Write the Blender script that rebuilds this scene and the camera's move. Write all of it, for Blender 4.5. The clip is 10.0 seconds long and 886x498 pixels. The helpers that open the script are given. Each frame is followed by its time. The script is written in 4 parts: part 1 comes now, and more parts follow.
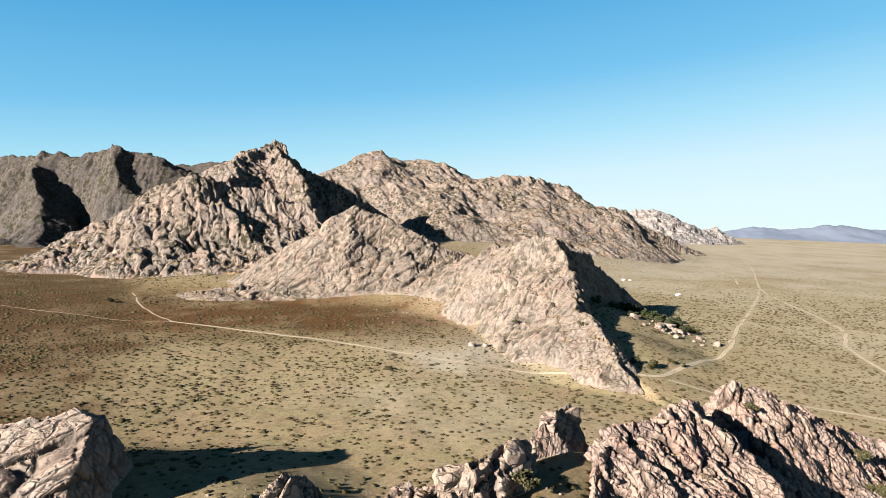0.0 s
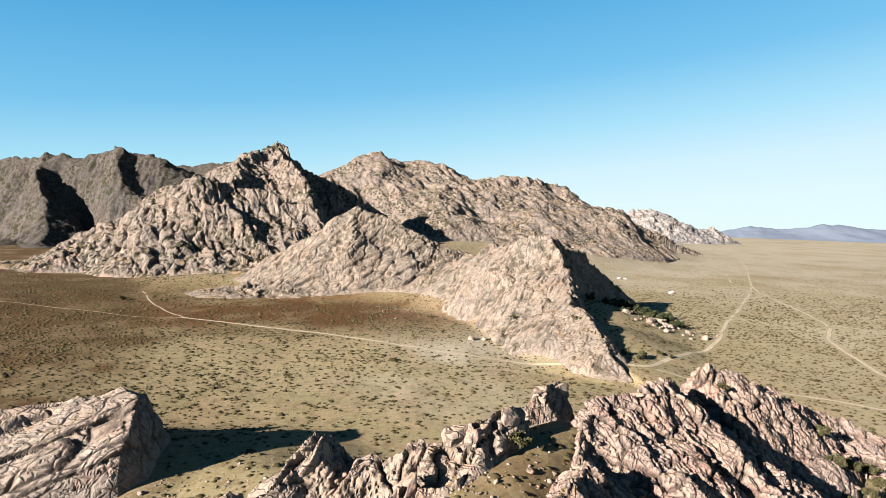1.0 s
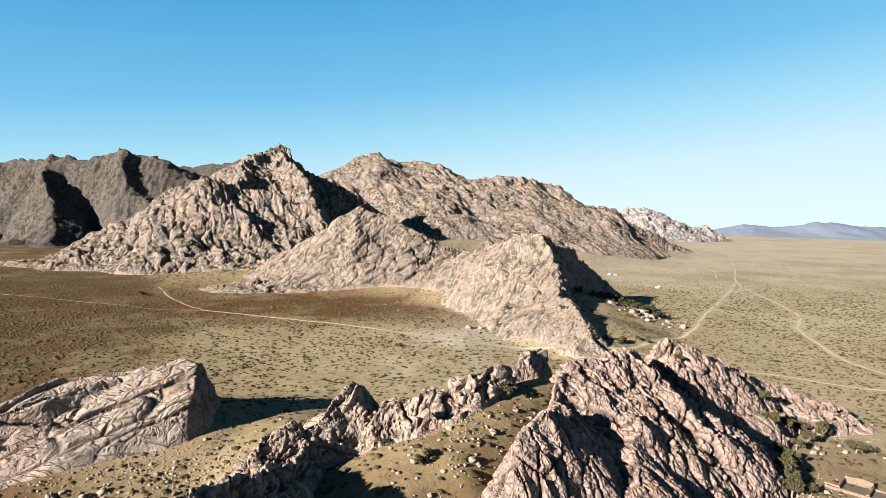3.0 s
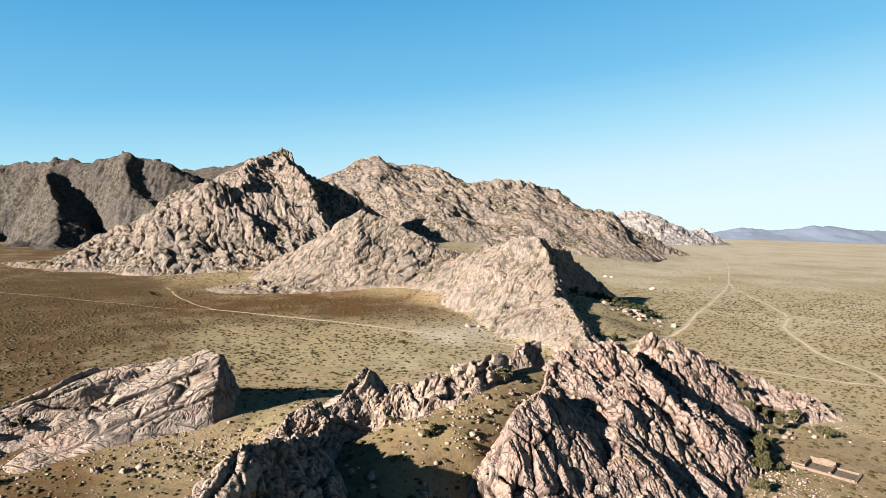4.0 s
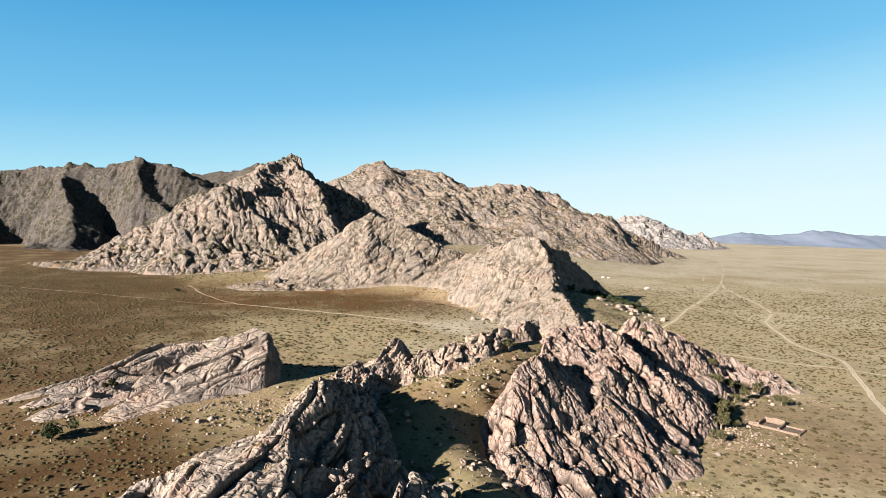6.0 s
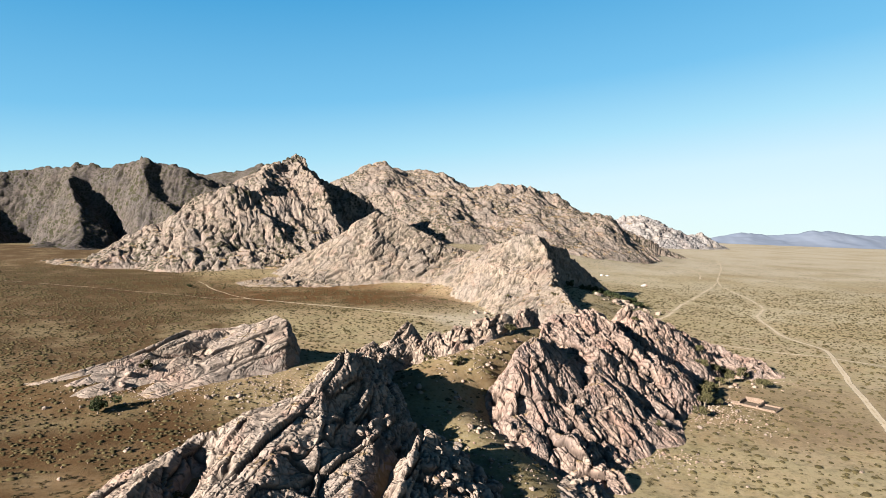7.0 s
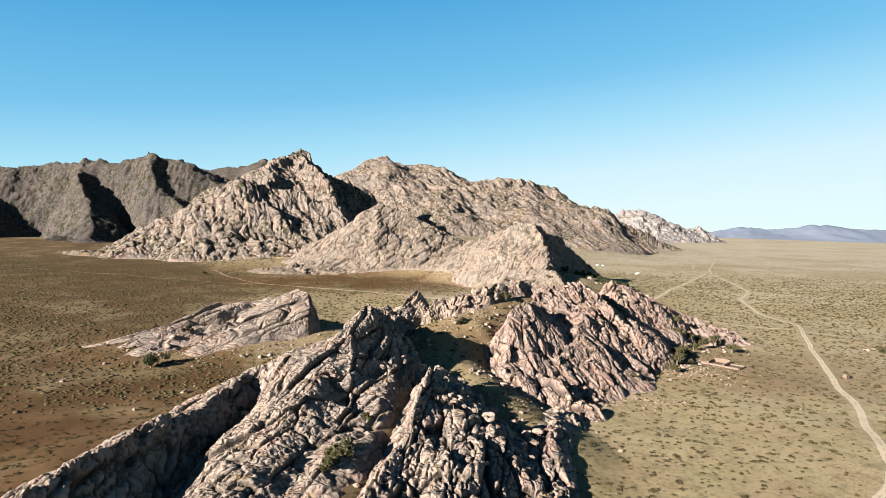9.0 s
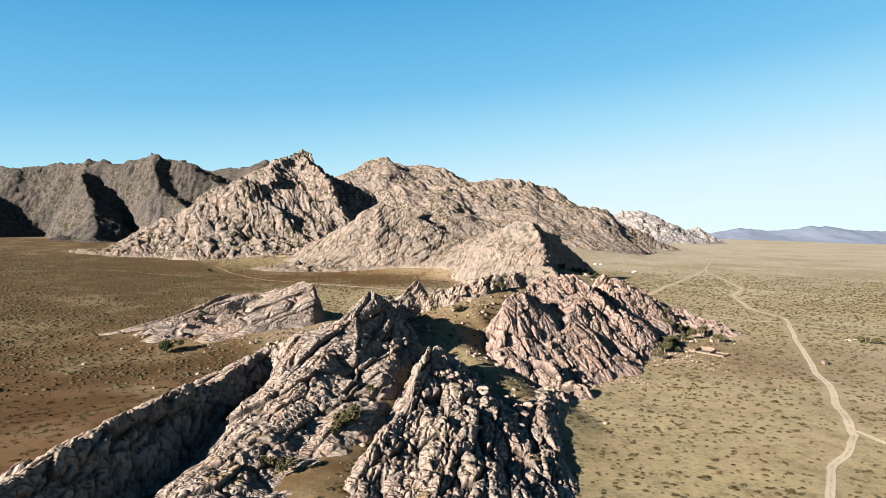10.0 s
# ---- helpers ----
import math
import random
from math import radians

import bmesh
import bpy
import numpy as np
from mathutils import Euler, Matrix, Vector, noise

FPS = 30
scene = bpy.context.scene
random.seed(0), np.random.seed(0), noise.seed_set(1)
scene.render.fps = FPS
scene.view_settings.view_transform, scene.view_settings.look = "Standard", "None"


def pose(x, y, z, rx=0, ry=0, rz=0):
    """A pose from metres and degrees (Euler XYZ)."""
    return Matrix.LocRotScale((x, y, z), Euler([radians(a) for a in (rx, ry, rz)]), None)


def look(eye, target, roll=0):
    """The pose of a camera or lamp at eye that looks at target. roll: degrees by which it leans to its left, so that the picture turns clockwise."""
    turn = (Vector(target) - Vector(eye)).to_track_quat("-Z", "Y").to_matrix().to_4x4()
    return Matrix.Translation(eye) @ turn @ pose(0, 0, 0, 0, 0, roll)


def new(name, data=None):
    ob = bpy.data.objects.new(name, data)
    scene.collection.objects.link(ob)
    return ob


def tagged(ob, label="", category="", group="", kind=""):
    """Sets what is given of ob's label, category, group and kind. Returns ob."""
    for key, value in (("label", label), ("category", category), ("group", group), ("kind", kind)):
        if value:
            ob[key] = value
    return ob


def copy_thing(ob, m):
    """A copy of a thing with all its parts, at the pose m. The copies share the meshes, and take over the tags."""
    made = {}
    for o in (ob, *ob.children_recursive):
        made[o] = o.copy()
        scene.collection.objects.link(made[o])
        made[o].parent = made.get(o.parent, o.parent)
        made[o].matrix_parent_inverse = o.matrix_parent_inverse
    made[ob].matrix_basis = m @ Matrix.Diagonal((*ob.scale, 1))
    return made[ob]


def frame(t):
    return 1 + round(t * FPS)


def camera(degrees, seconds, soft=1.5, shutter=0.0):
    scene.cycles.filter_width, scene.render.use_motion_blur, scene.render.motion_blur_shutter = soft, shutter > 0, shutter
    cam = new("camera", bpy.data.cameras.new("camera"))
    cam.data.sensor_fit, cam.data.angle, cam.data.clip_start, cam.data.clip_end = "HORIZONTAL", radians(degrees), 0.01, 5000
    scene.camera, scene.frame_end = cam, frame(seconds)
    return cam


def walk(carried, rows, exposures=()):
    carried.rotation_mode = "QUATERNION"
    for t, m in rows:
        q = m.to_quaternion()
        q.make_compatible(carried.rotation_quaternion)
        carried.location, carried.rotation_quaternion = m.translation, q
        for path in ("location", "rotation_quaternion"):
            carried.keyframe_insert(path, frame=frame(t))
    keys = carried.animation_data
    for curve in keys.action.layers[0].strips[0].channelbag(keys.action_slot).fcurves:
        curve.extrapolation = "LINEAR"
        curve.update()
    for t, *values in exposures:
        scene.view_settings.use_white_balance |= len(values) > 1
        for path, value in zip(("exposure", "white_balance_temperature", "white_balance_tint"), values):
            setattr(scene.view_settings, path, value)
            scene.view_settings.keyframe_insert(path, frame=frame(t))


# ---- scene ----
STOPS, SKY = 2.62, 0.0239      # exposure, and the strength of the sky that goes with it
cam = camera(73.7, 10.0, soft=0.8)
PATH = [
    (0, (0.159, 1.392, 41.697), (0.147, 3.39, 41.602), 2.2),
    (0.5, (-0.181, -3.439, 41.706), (-0.191, -1.441, 41.615), 2.1),
    (1, (-0.674, -8.756, 41.543), (-0.68, -6.758, 41.449), 2.1),
    (1.5, (-0.967, -13.711, 41.443), (-0.969, -11.713, 41.352), 2.1),
    (2, (-1.363, -19.018, 41.322), (-1.362, -17.02, 41.229), 2.0),
    (2.5, (-1.596, -23.669, 41.424), (-1.592, -21.671, 41.326), 1.9),
    (4, (-2.72, -38.371, 41.517), (-2.708, -36.373, 41.43), 2.0),
    (4.5, (-3.173, -43.317, 41.377), (-3.162, -41.319, 41.296), 2.0),
    (5, (-3.959, -48.873, 41.067), (-3.948, -46.874, 40.989), 2.1),
    (5.5, (-4.86, -54.131, 40.561), (-4.85, -52.133, 40.487), 2.1),
    (7, (-7.178, -71.128, 38.615), (-7.17, -69.129, 38.544), 2.1),
    (7.5, (-7.726, -75.967, 37.845), (-7.719, -73.969, 37.767), 2.1),
    (8, (-8.049, -80.781, 36.76), (-8.042, -78.783, 36.681), 2.0),
    (8.5, (-8.149, -85.226, 35.806), (-8.142, -83.227, 35.726), 2.0),
    (9, (-8.069, -89.751, 34.778), (-8.061, -87.752, 34.693), 1.9),
    (9.5, (-7.876, -93.76, 33.827), (-7.869, -91.762, 33.745), 1.9),
    (10, (-7.66, -97.7, 32.85), (-7.653, -95.702, 32.77), 1.9),
]
walk(cam, [(t, look(eye, target, roll)) for t, eye, target, roll in PATH], [(0.0, STOPS), (10.0, STOPS)])

# ---------------------------------------------------------------- light
SUN_AZ, SUN_EL = 40.0, 19.5      # the way the shadows fall, from +x towards +y; height of the sun
sun_data = bpy.data.lights.new("sun", "SUN")
sun_data.energy, sun_data.angle, sun_data.color = 5.0, radians(0.55), (1.0, 0.95, 0.885)
sun = new("sun", sun_data)
ca, sa, ce, se = math.cos(radians(SUN_AZ)), math.sin(radians(SUN_AZ)), math.cos(radians(SUN_EL)), math.sin(radians(SUN_EL))
sun.matrix_world = look((-300 * ca * ce, -300 * sa * ce, 300 * se), (0, 0, 0))

world = bpy.data.worlds.new("sky")
scene.world = world
world.use_nodes = True
wn, wl = world.node_tree.nodes, world.node_tree.links
wn.clear()
sky = wn.new("ShaderNodeTexSky")
sky.sky_type, sky.sun_disc = "NISHITA", False
sky.sun_elevation, sky.sun_rotation = radians(SUN_EL), math.atan2(-ca, -sa)
sky.altitude, sky.air_density, sky.dust_density, sky.ozone_density = 1800, 1.1, 0.0, 1.0
back = wn.new("ShaderNodeBackground")
back.inputs["Strength"].default_value = SKY
out = wn.new("ShaderNodeOutputWorld")
tint = wn.new("ShaderNodeMix")
tint.data_type, tint.blend_type = "RGBA", "MULTIPLY"
tint.inputs[0].default_value, tint.inputs[7].default_value = 1.0, (0.5, 0.95, 1.12, 1.0)
wl.new(sky.outputs[0], tint.inputs[6])
# dry clear air: pale haze low down, deep blue overhead
way_up = wn.new("ShaderNodeTexCoord")
split = wn.new("ShaderNodeSeparateXYZ")
wl.new(way_up.outputs["Generated"], split.inputs[0])
air = wn.new("ShaderNodeValToRGB")
air.color_ramp.elements[0].position, air.color_ramp.elements[0].color = 0.0, (0.79, 0.90, 0.95, 1)
air.color_ramp.elements[1].position, air.color_ramp.elements[1].color = 1.0, (0.005, 0.04, 0.14, 1)
for height, colour in ((0.06, (0.70, 0.88, 0.96, 1)), (0.13, (0.44, 0.775, 0.945, 1)), (0.22, (0.20, 0.57, 0.88, 1)), (0.38, (0.066, 0.385, 0.74, 1)), (0.6, (0.015, 0.10, 0.27, 1))):
    stop = air.color_ramp.elements.new(height)
    stop.color = colour
lean = wn.new("ShaderNodeMath")      # the sky is darkest square to the sun
lean.operation = "MULTIPLY_ADD"
lean.inputs[1].default_value = -0.12
wl.new(split.outputs["X"], lean.inputs[0])
wl.new(split.outputs["Z"], lean.inputs[2])
wl.new(lean.outputs[0], air.inputs[0])
thin = wn.new("ShaderNodeVectorMath")
thin.operation = "SCALE"
thin.inputs["Scale"].default_value = 1.0 / (SKY * 2 ** STOPS)
wl.new(air.outputs[0], thin.inputs[0])
hazy = wn.new("ShaderNodeMix")
hazy.data_type = "RGBA"
hazy.inputs[0].default_value = 0.88
wl.new(tint.outputs[2], hazy.inputs[6])
wl.new(thin.outputs[0], hazy.inputs[7])
wl.new(hazy.outputs[2], back.inputs[0])
wl.new(back.outputs[0], out.inputs[0])

# ---------------------------------------------------------------- noise in numpy


def hash01(ix, iy, iz, seed, n=1):
    """n pseudo-random numbers in 0..1 for each whole-numbered cell."""
    h = (ix.astype(np.uint32) * np.uint32(0x8DA6B343)) ^ (iy.astype(np.uint32) * np.uint32(0xD8163841)) ^ (iz.astype(np.uint32) * np.uint32(0xCB1AB31F))
    h = h + np.uint32(seed * 7919 + 17)
    got = []
    for _ in range(n):
        h = h ^ (h >> np.uint32(15))
        h = h * np.uint32(0x2C1B3C6D)
        h = h ^ (h >> np.uint32(12))
        h = h * np.uint32(0x297A2D39)
        h = h ^ (h >> np.uint32(15))
        got.append((h >> np.uint32(8)).astype(np.float32) / np.float32(16777216.0))
    return got


def vnoise(x, y, z, seed):
    """Smooth value noise, -1..1."""
    fx, fy, fz = np.floor(x), np.floor(y), np.floor(z)
    ix, iy, iz = fx.astype(np.int64), fy.astype(np.int64), fz.astype(np.int64)
    u, v, w = (x - fx).astype(np.float32), (y - fy).astype(np.float32), (z - fz).astype(np.float32)
    u, v, w = [a * a * a * (a * (a * 6 - 15) + 10) for a in (u, v, w)]
    total = np.zeros_like(u)
    for dx in (0, 1):
        for dy in (0, 1):
            for dz in (0, 1):
                r = hash01(ix + dx, iy + dy, iz + dz, seed)[0]
                total += r * (u if dx else 1 - u) * (v if dy else 1 - v) * (w if dz else 1 - w)
    return total * 2 - 1


def fbm(x, y, z, seed, octaves=4, gain=0.5):
    total, amp = 0, 1.0
    for i in range(octaves):
        total = total + amp * vnoise(x * 2 ** i, y * 2 ** i, z * 2 ** i, seed + i * 13)
        amp *= gain
    return total


def cells(x, y, z, seed):
    """Boxy cells: distances to the nearest and second nearest centre, a number of the nearest cell, and the height of its own tilted plane."""
    ix, iy, iz = [np.floor(a).astype(np.int64) for a in (x, y, z)]
    fx, fy, fz = [(a - np.floor(a)).astype(np.float32) for a in (x, y, z)]
    f1 = np.full(x.shape, 9.0, np.float32)
    f2 = np.full(x.shape, 9.0, np.float32)
    rnd = np.zeros(x.shape, np.float32)
    tilt = np.zeros(x.shape, np.float32)
    for dx in (-1, 0, 1):
        for dy in (-1, 0, 1):
            for dz in (-1, 0, 1):
                jx, jy, jz = hash01(ix + dx, iy + dy, iz + dz, seed, 3)
                ax, ay, az = dx + jx - fx, dy + jy - fy, dz + jz - fz
                d = ax ** 4 + ay ** 4 + az ** 4
                near = d < f1
                f2 = np.where(near, f1, np.minimum(f2, d))
                r = (jx * 7.31 + jy * 3.77 + jz) % 1.0
                rnd = np.where(near, r, rnd)
                tilt = np.where(near, ax * ((r * 5.3) % 1.0 - 0.5) + ay * ((r * 11.7) % 1.0 - 0.5) + az * ((r * 23.1) % 1.0 - 0.5), tilt)
                f1 = np.where(near, d, f1)
    return np.sqrt(np.sqrt(f1)), np.sqrt(np.sqrt(f2)), rnd, tilt


def smooth(a, b, x):
    t = np.clip((x - a) / (b - a), 0, 1)
    return t * t * (3 - 2 * t)


def spine(x, y, points, power=1.0, drop=1.0):
    """Height of a ridge: points (x, y, height, width to the left, width to the right) along its crest."""
    h = np.full(x.shape, -99.0)
    for (x0, y0, z0, l0, r0), (x1, y1, z1, l1, r1) in zip(points[:-1], points[1:]):
        ex, ey = x1 - x0, y1 - y0
        t = np.clip(((x - x0) * ex + (y - y0) * ey) / (ex * ex + ey * ey), 0, 1)
        px, py = x - (x0 + t * ex), y - (y0 + t * ey)
        d = np.sqrt(px * px + py * py)
        side = ex * py - ey * px > 0
        width = np.where(side, l0 + t * (l1 - l0), r0 + t * (r1 - r0))
        top = z0 + t * (z1 - z0)
        u = d / width
        shape = np.maximum(1 - u, 0) ** power if power > 0 else np.maximum(1 - u * u, 0) ** -power
        value = np.where(u < 1, top * shape, -(u - 1) * width * drop)
        better = value > h
        h = np.where(better, value, h)
    return h


def merged(x, y, ridges, soft=1.5):
    """The smooth upper hull of several ridges."""
    h = None
    for points, power in ridges:
        s = spine(x, y, points, power)
        if h is None:
            h = s
        else:
            k = np.maximum(soft - np.abs(h - s), 0) / soft
            h = np.maximum(h, s) + k * k * soft * 0.25
    return h


# ---------------------------------------------------------------- meshes from arrays


def grid_mesh(name, xs, ys, pos, keep=None, smooth_shade=True):
    """A mesh of quads over a grid of len(ys) rows and len(xs) columns; keep: which points stay."""
    ny, nx = len(ys), len(xs)
    idx = np.arange(nx * ny).reshape(ny, nx)
    quads = np.stack([idx[:-1, :-1], idx[:-1, 1:], idx[1:, 1:], idx[1:, :-1]], -1).reshape(-1, 4)
    used = np.arange(nx * ny)
    if keep is not None:
        quads = quads[keep.reshape(-1)[quads].any(1)]
        used = np.unique(quads)
        remap = np.zeros(nx * ny, np.int64)
        remap[used] = np.arange(len(used))
        quads = remap[quads]
    return faces_mesh(name, pos[used], quads, smooth_shade), used


def faces_mesh(name, pos, faces, smooth_shade=True):
    me = bpy.data.meshes.new(name)
    n = faces.shape[1]
    me.vertices.add(len(pos))
    me.vertices.foreach_set("co", np.ascontiguousarray(pos, np.float32).ravel())
    me.loops.add(faces.size)
    me.loops.foreach_set("vertex_index", np.ascontiguousarray(faces, np.int32).ravel())
    me.polygons.add(len(faces))
    me.polygons.foreach_set("loop_start", np.arange(0, faces.size, n, dtype=np.int32))
    if smooth_shade:
        me.polygons.foreach_set("use_smooth", np.ones(len(faces), bool))
    me.update(calc_edges=True)
    return me


def paint(me, name, values):
    layer = me.attributes.new(name, "FLOAT", "POINT")
    layer.data.foreach_set("value", np.ascontiguousarray(values, np.float32))


def part(name, bm, material, parent, label=""):
    me = bpy.data.meshes.new(name)
    bm.to_mesh(me)
    bm.free()
    me.materials.append(material)
    ob = new(name, me)
    ob.parent = parent
    if label:
        tagged(ob, label)
    return ob


# ---------------------------------------------------------------- materials


class Nodes:
    """Short hand for building a node material."""

    def __init__(self, name):
        self.mat = bpy.data.materials.new(name)
        self.mat.use_nodes = True
        self.tree = self.mat.node_tree
        self.bsdf = self.tree.nodes["Principled BSDF"]
        self.bsdf.inputs["Specular IOR Level"].default_value = 0.04
        self.coord = self.tree.nodes.new("ShaderNodeNewGeometry")

    def put(self, value, socket):
        if hasattr(value, "is_output"):
            self.tree.links.new(value, socket)
        elif isinstance(value, tuple):
            socket.default_value = (*value, 1.0)[:4] if socket.type == "RGBA" else value
        else:
            socket.default_value = value

    def noise(self, scale, detail=4.0, rough=0.55, where=None, stretch=None, distort=0.0):
        n = self.tree.nodes.new("ShaderNodeTexNoise")
        n.inputs["Scale"].default_value, n.inputs["Detail"].default_value = scale, detail
        n.inputs["Roughness"].default_value, n.inputs["Distortion"].default_value = rough, distort
        self.tree.links.new(self.place(where, stretch), n.inputs["Vector"])
        return n.outputs["Fac"]

    def place(self, where=None, stretch=None):
        v = where or self.coord.outputs["Position"]
        if stretch:
            m = self.tree.nodes.new("ShaderNodeMapping")
            m.inputs["Rotation"].default_value = [radians(a) for a in stretch[1]]
            m.inputs["Scale"].default_value = stretch[0]
            self.tree.links.new(v, m.inputs["Vector"])
            v = m.outputs[0]
        return v

    def warped(self, scale, amount, stretch=None):
        """Places pushed about by a noise, so that joints wander."""
        n = self.tree.nodes.new("ShaderNodeTexNoise")
        n.inputs["Scale"].default_value, n.inputs["Detail"].default_value = scale, 4.0
        self.tree.links.new(self.coord.outputs["Position"], n.inputs["Vector"])
        v = self.tree.nodes.new("ShaderNodeVectorMath")
        v.operation = "MULTIPLY_ADD"
        v.inputs[1].default_value = (amount, amount, amount)
        self.tree.links.new(n.outputs["Color"], v.inputs[0])
        self.tree.links.new(self.coord.outputs["Position"], v.inputs[2])
        return self.place(v.outputs[0], stretch)

    def joints(self, where, scale):
        n = self.tree.nodes.new("ShaderNodeTexVoronoi")
        n.feature = "DISTANCE_TO_EDGE"
        n.inputs["Scale"].default_value = scale
        self.tree.links.new(where, n.inputs["Vector"])
        return n.outputs["Distance"]

    def voronoi(self, scale, feature="F1", stretch=None, output="Distance"):
        n = self.tree.nodes.new("ShaderNodeTexVoronoi")
        n.feature = feature
        n.inputs["Scale"].default_value = scale
        self.tree.links.new(self.place(None, stretch), n.inputs["Vector"])
        return n.outputs[output]

    def ramp(self, value, low, high, a=0.0, b=1.0):
        n = self.tree.nodes.new("ShaderNodeMapRange")
        n.interpolation_type = "SMOOTHSTEP"
        for key, v in (("Value", value), ("From Min", low), ("From Max", high), ("To Min", a), ("To Max", b)):
            self.put(v, n.inputs[key])
        return n.outputs[0]

    def math(self, op, a, b=0.0):
        n = self.tree.nodes.new("ShaderNodeMath")
        n.operation = op
        self.put(a, n.inputs[0])
        self.put(b, n.inputs[1])
        return n.outputs[0]

    def mix(self, fac, a, b, blend="MIX"):
        n = self.tree.nodes.new("ShaderNodeMix")
        n.data_type, n.blend_type = "RGBA", blend
        self.put(fac, n.inputs[0])
        self.put(a, n.inputs[6])
        self.put(b, n.inputs[7])
        return n.outputs[2]

    def attr(self, name):
        n = self.tree.nodes.new("ShaderNodeAttribute")
        n.attribute_name = name
        return n.outputs["Fac"]

    def up(self):
        n = self.tree.nodes.new("ShaderNodeSeparateXYZ")
        self.tree.links.new(self.coord.outputs["Normal"], n.inputs[0])
        return n.outputs[2]

    def bump(self, height, distance, strength=1.0, before=None):
        n = self.tree.nodes.new("ShaderNodeBump")
        n.inputs["Distance"].default_value, n.inputs["Strength"].default_value = distance, strength
        self.tree.links.new(height, n.inputs["Height"])
        if before:
            self.tree.links.new(before, n.inputs["Normal"])
        return n.outputs[0]

    def done(self, colour, rough=0.9, normal=None):
        self.put(colour, self.bsdf.inputs["Base Color"])
        self.put(rough, self.bsdf.inputs["Roughness"])
        if normal:
            self.tree.links.new(normal, self.bsdf.inputs["Normal"])
        return self.mat


SAND = (0.142, 0.095, 0.049)
PALE_SAND = (0.204, 0.172, 0.124)
RED_SOIL = (0.058, 0.0265, 0.0095)
DRY_GRASS = (0.124, 0.098, 0.044)
GRANITE = (0.168, 0.13, 0.103)


def granite(name, size, pink=0.5, stone=GRANITE, soil=0.5, scrub=0.0, crack=0.7, joint=((1, 1, 1), (0, 0, 0))):
    """Weathered granite. size: metres of its main blocks; pink: how much of it is rosy; soil: how much sand lies on the flats."""
    n = Nodes(name)
    grey, rosy = tuple(c * k for c, k in zip(stone, (0.86, 0.90, 0.97))), tuple(c * k for c, k in zip(stone, (1.02, 0.78, 0.76)))
    dark, light = tuple(c * 0.2 for c in stone), tuple(c * 1.25 for c in stone)
    big = n.noise(0.35 / size, 3, 0.5)
    mid = n.noise(1.6 / size, 5, 0.6)
    fine = n.noise(14.0 / size, 6, 0.7)
    colour = n.mix(n.ramp(big, 0.42, 0.62), stone, grey)
    colour = n.mix(n.math("MULTIPLY", n.ramp(n.noise(0.6 / size, 4, 0.6, distort=0.6), 0.5, 0.68), pink), colour, rosy)
    colour = n.mix(n.ramp(mid, 0.58, 0.78, 0.0, 0.36), colour, dark)
    colour = n.mix(n.ramp(n.noise(4.0 / size, 4, 0.65, stretch=joint), 0.55, 0.75, 0.0, 0.25), colour, dark)
    colour = n.mix(n.ramp(fine, 0.3, 0.75, 0.35, 0.0), colour, light)
    wander = n.warped(1.6 / size, size * 0.2, joint)
    coarse = n.ramp(n.joints(wander, 1.3 / size), 0.0, 0.06)
    close = n.ramp(n.joints(wander, 3.6 / size), 0.0, 0.10)
    open_joint = n.math("MULTIPLY", n.math("SUBTRACT", 1.0, coarse), n.ramp(n.noise(0.9 / size, 3, 0.5), 0.38, 0.55))
    hair_joint = n.math("MULTIPLY", n.math("SUBTRACT", 1.0, close), n.ramp(n.noise(1.3 / size, 3, 0.5), 0.42, 0.6))
    gaps = n.math("MAXIMUM", n.math("MULTIPLY", open_joint, 0.6), n.math("MULTIPLY", hair_joint, 0.55))
    gaps = n.math("MAXIMUM", gaps, n.attr("gap"))
    colour = n.mix(n.math("MULTIPLY", gaps, crack), colour, dark)
    if soil:
        flat = n.math("MULTIPLY", n.ramp(n.up(), 0.86, 0.97), n.ramp(n.noise(1.0 / size, 4, 0.6), 0.62 - 0.3 * soil, 0.75 - 0.3 * soil))
        colour = n.mix(flat, colour, SAND)
    if scrub:
        spots = n.math("MULTIPLY", n.ramp(n.voronoi(0.30), 0.55, 0.32), n.ramp(n.noise(0.03, 4, 0.6), 0.40, 0.58, 0.5 if scrub >= 1 else 0.12, 1.0))
        clumps = n.math("MULTIPLY", n.ramp(n.voronoi(0.13), 0.42, 0.25), n.ramp(n.noise(0.017, 3, 0.6), 0.46, 0.6))
        colour = n.mix(n.math("MULTIPLY", n.math("MAXIMUM", spots, clumps), scrub), colour, (0.021, 0.0195, 0.0105))
    relief = n.bump(n.noise(4.0 / size, 10, 0.7), size * 0.07, 1.0)
    relief = n.bump(n.math("ABSOLUTE", n.math("SUBTRACT", n.noise(2.2 / size, 6, 0.6), 0.5)), size * 0.08, 1.0, relief)
    relief = n.bump(n.math("SUBTRACT", 1.0, gaps), size * 0.10 * crack, 1.0, relief)
    return n.done(colour, 0.92, relief)


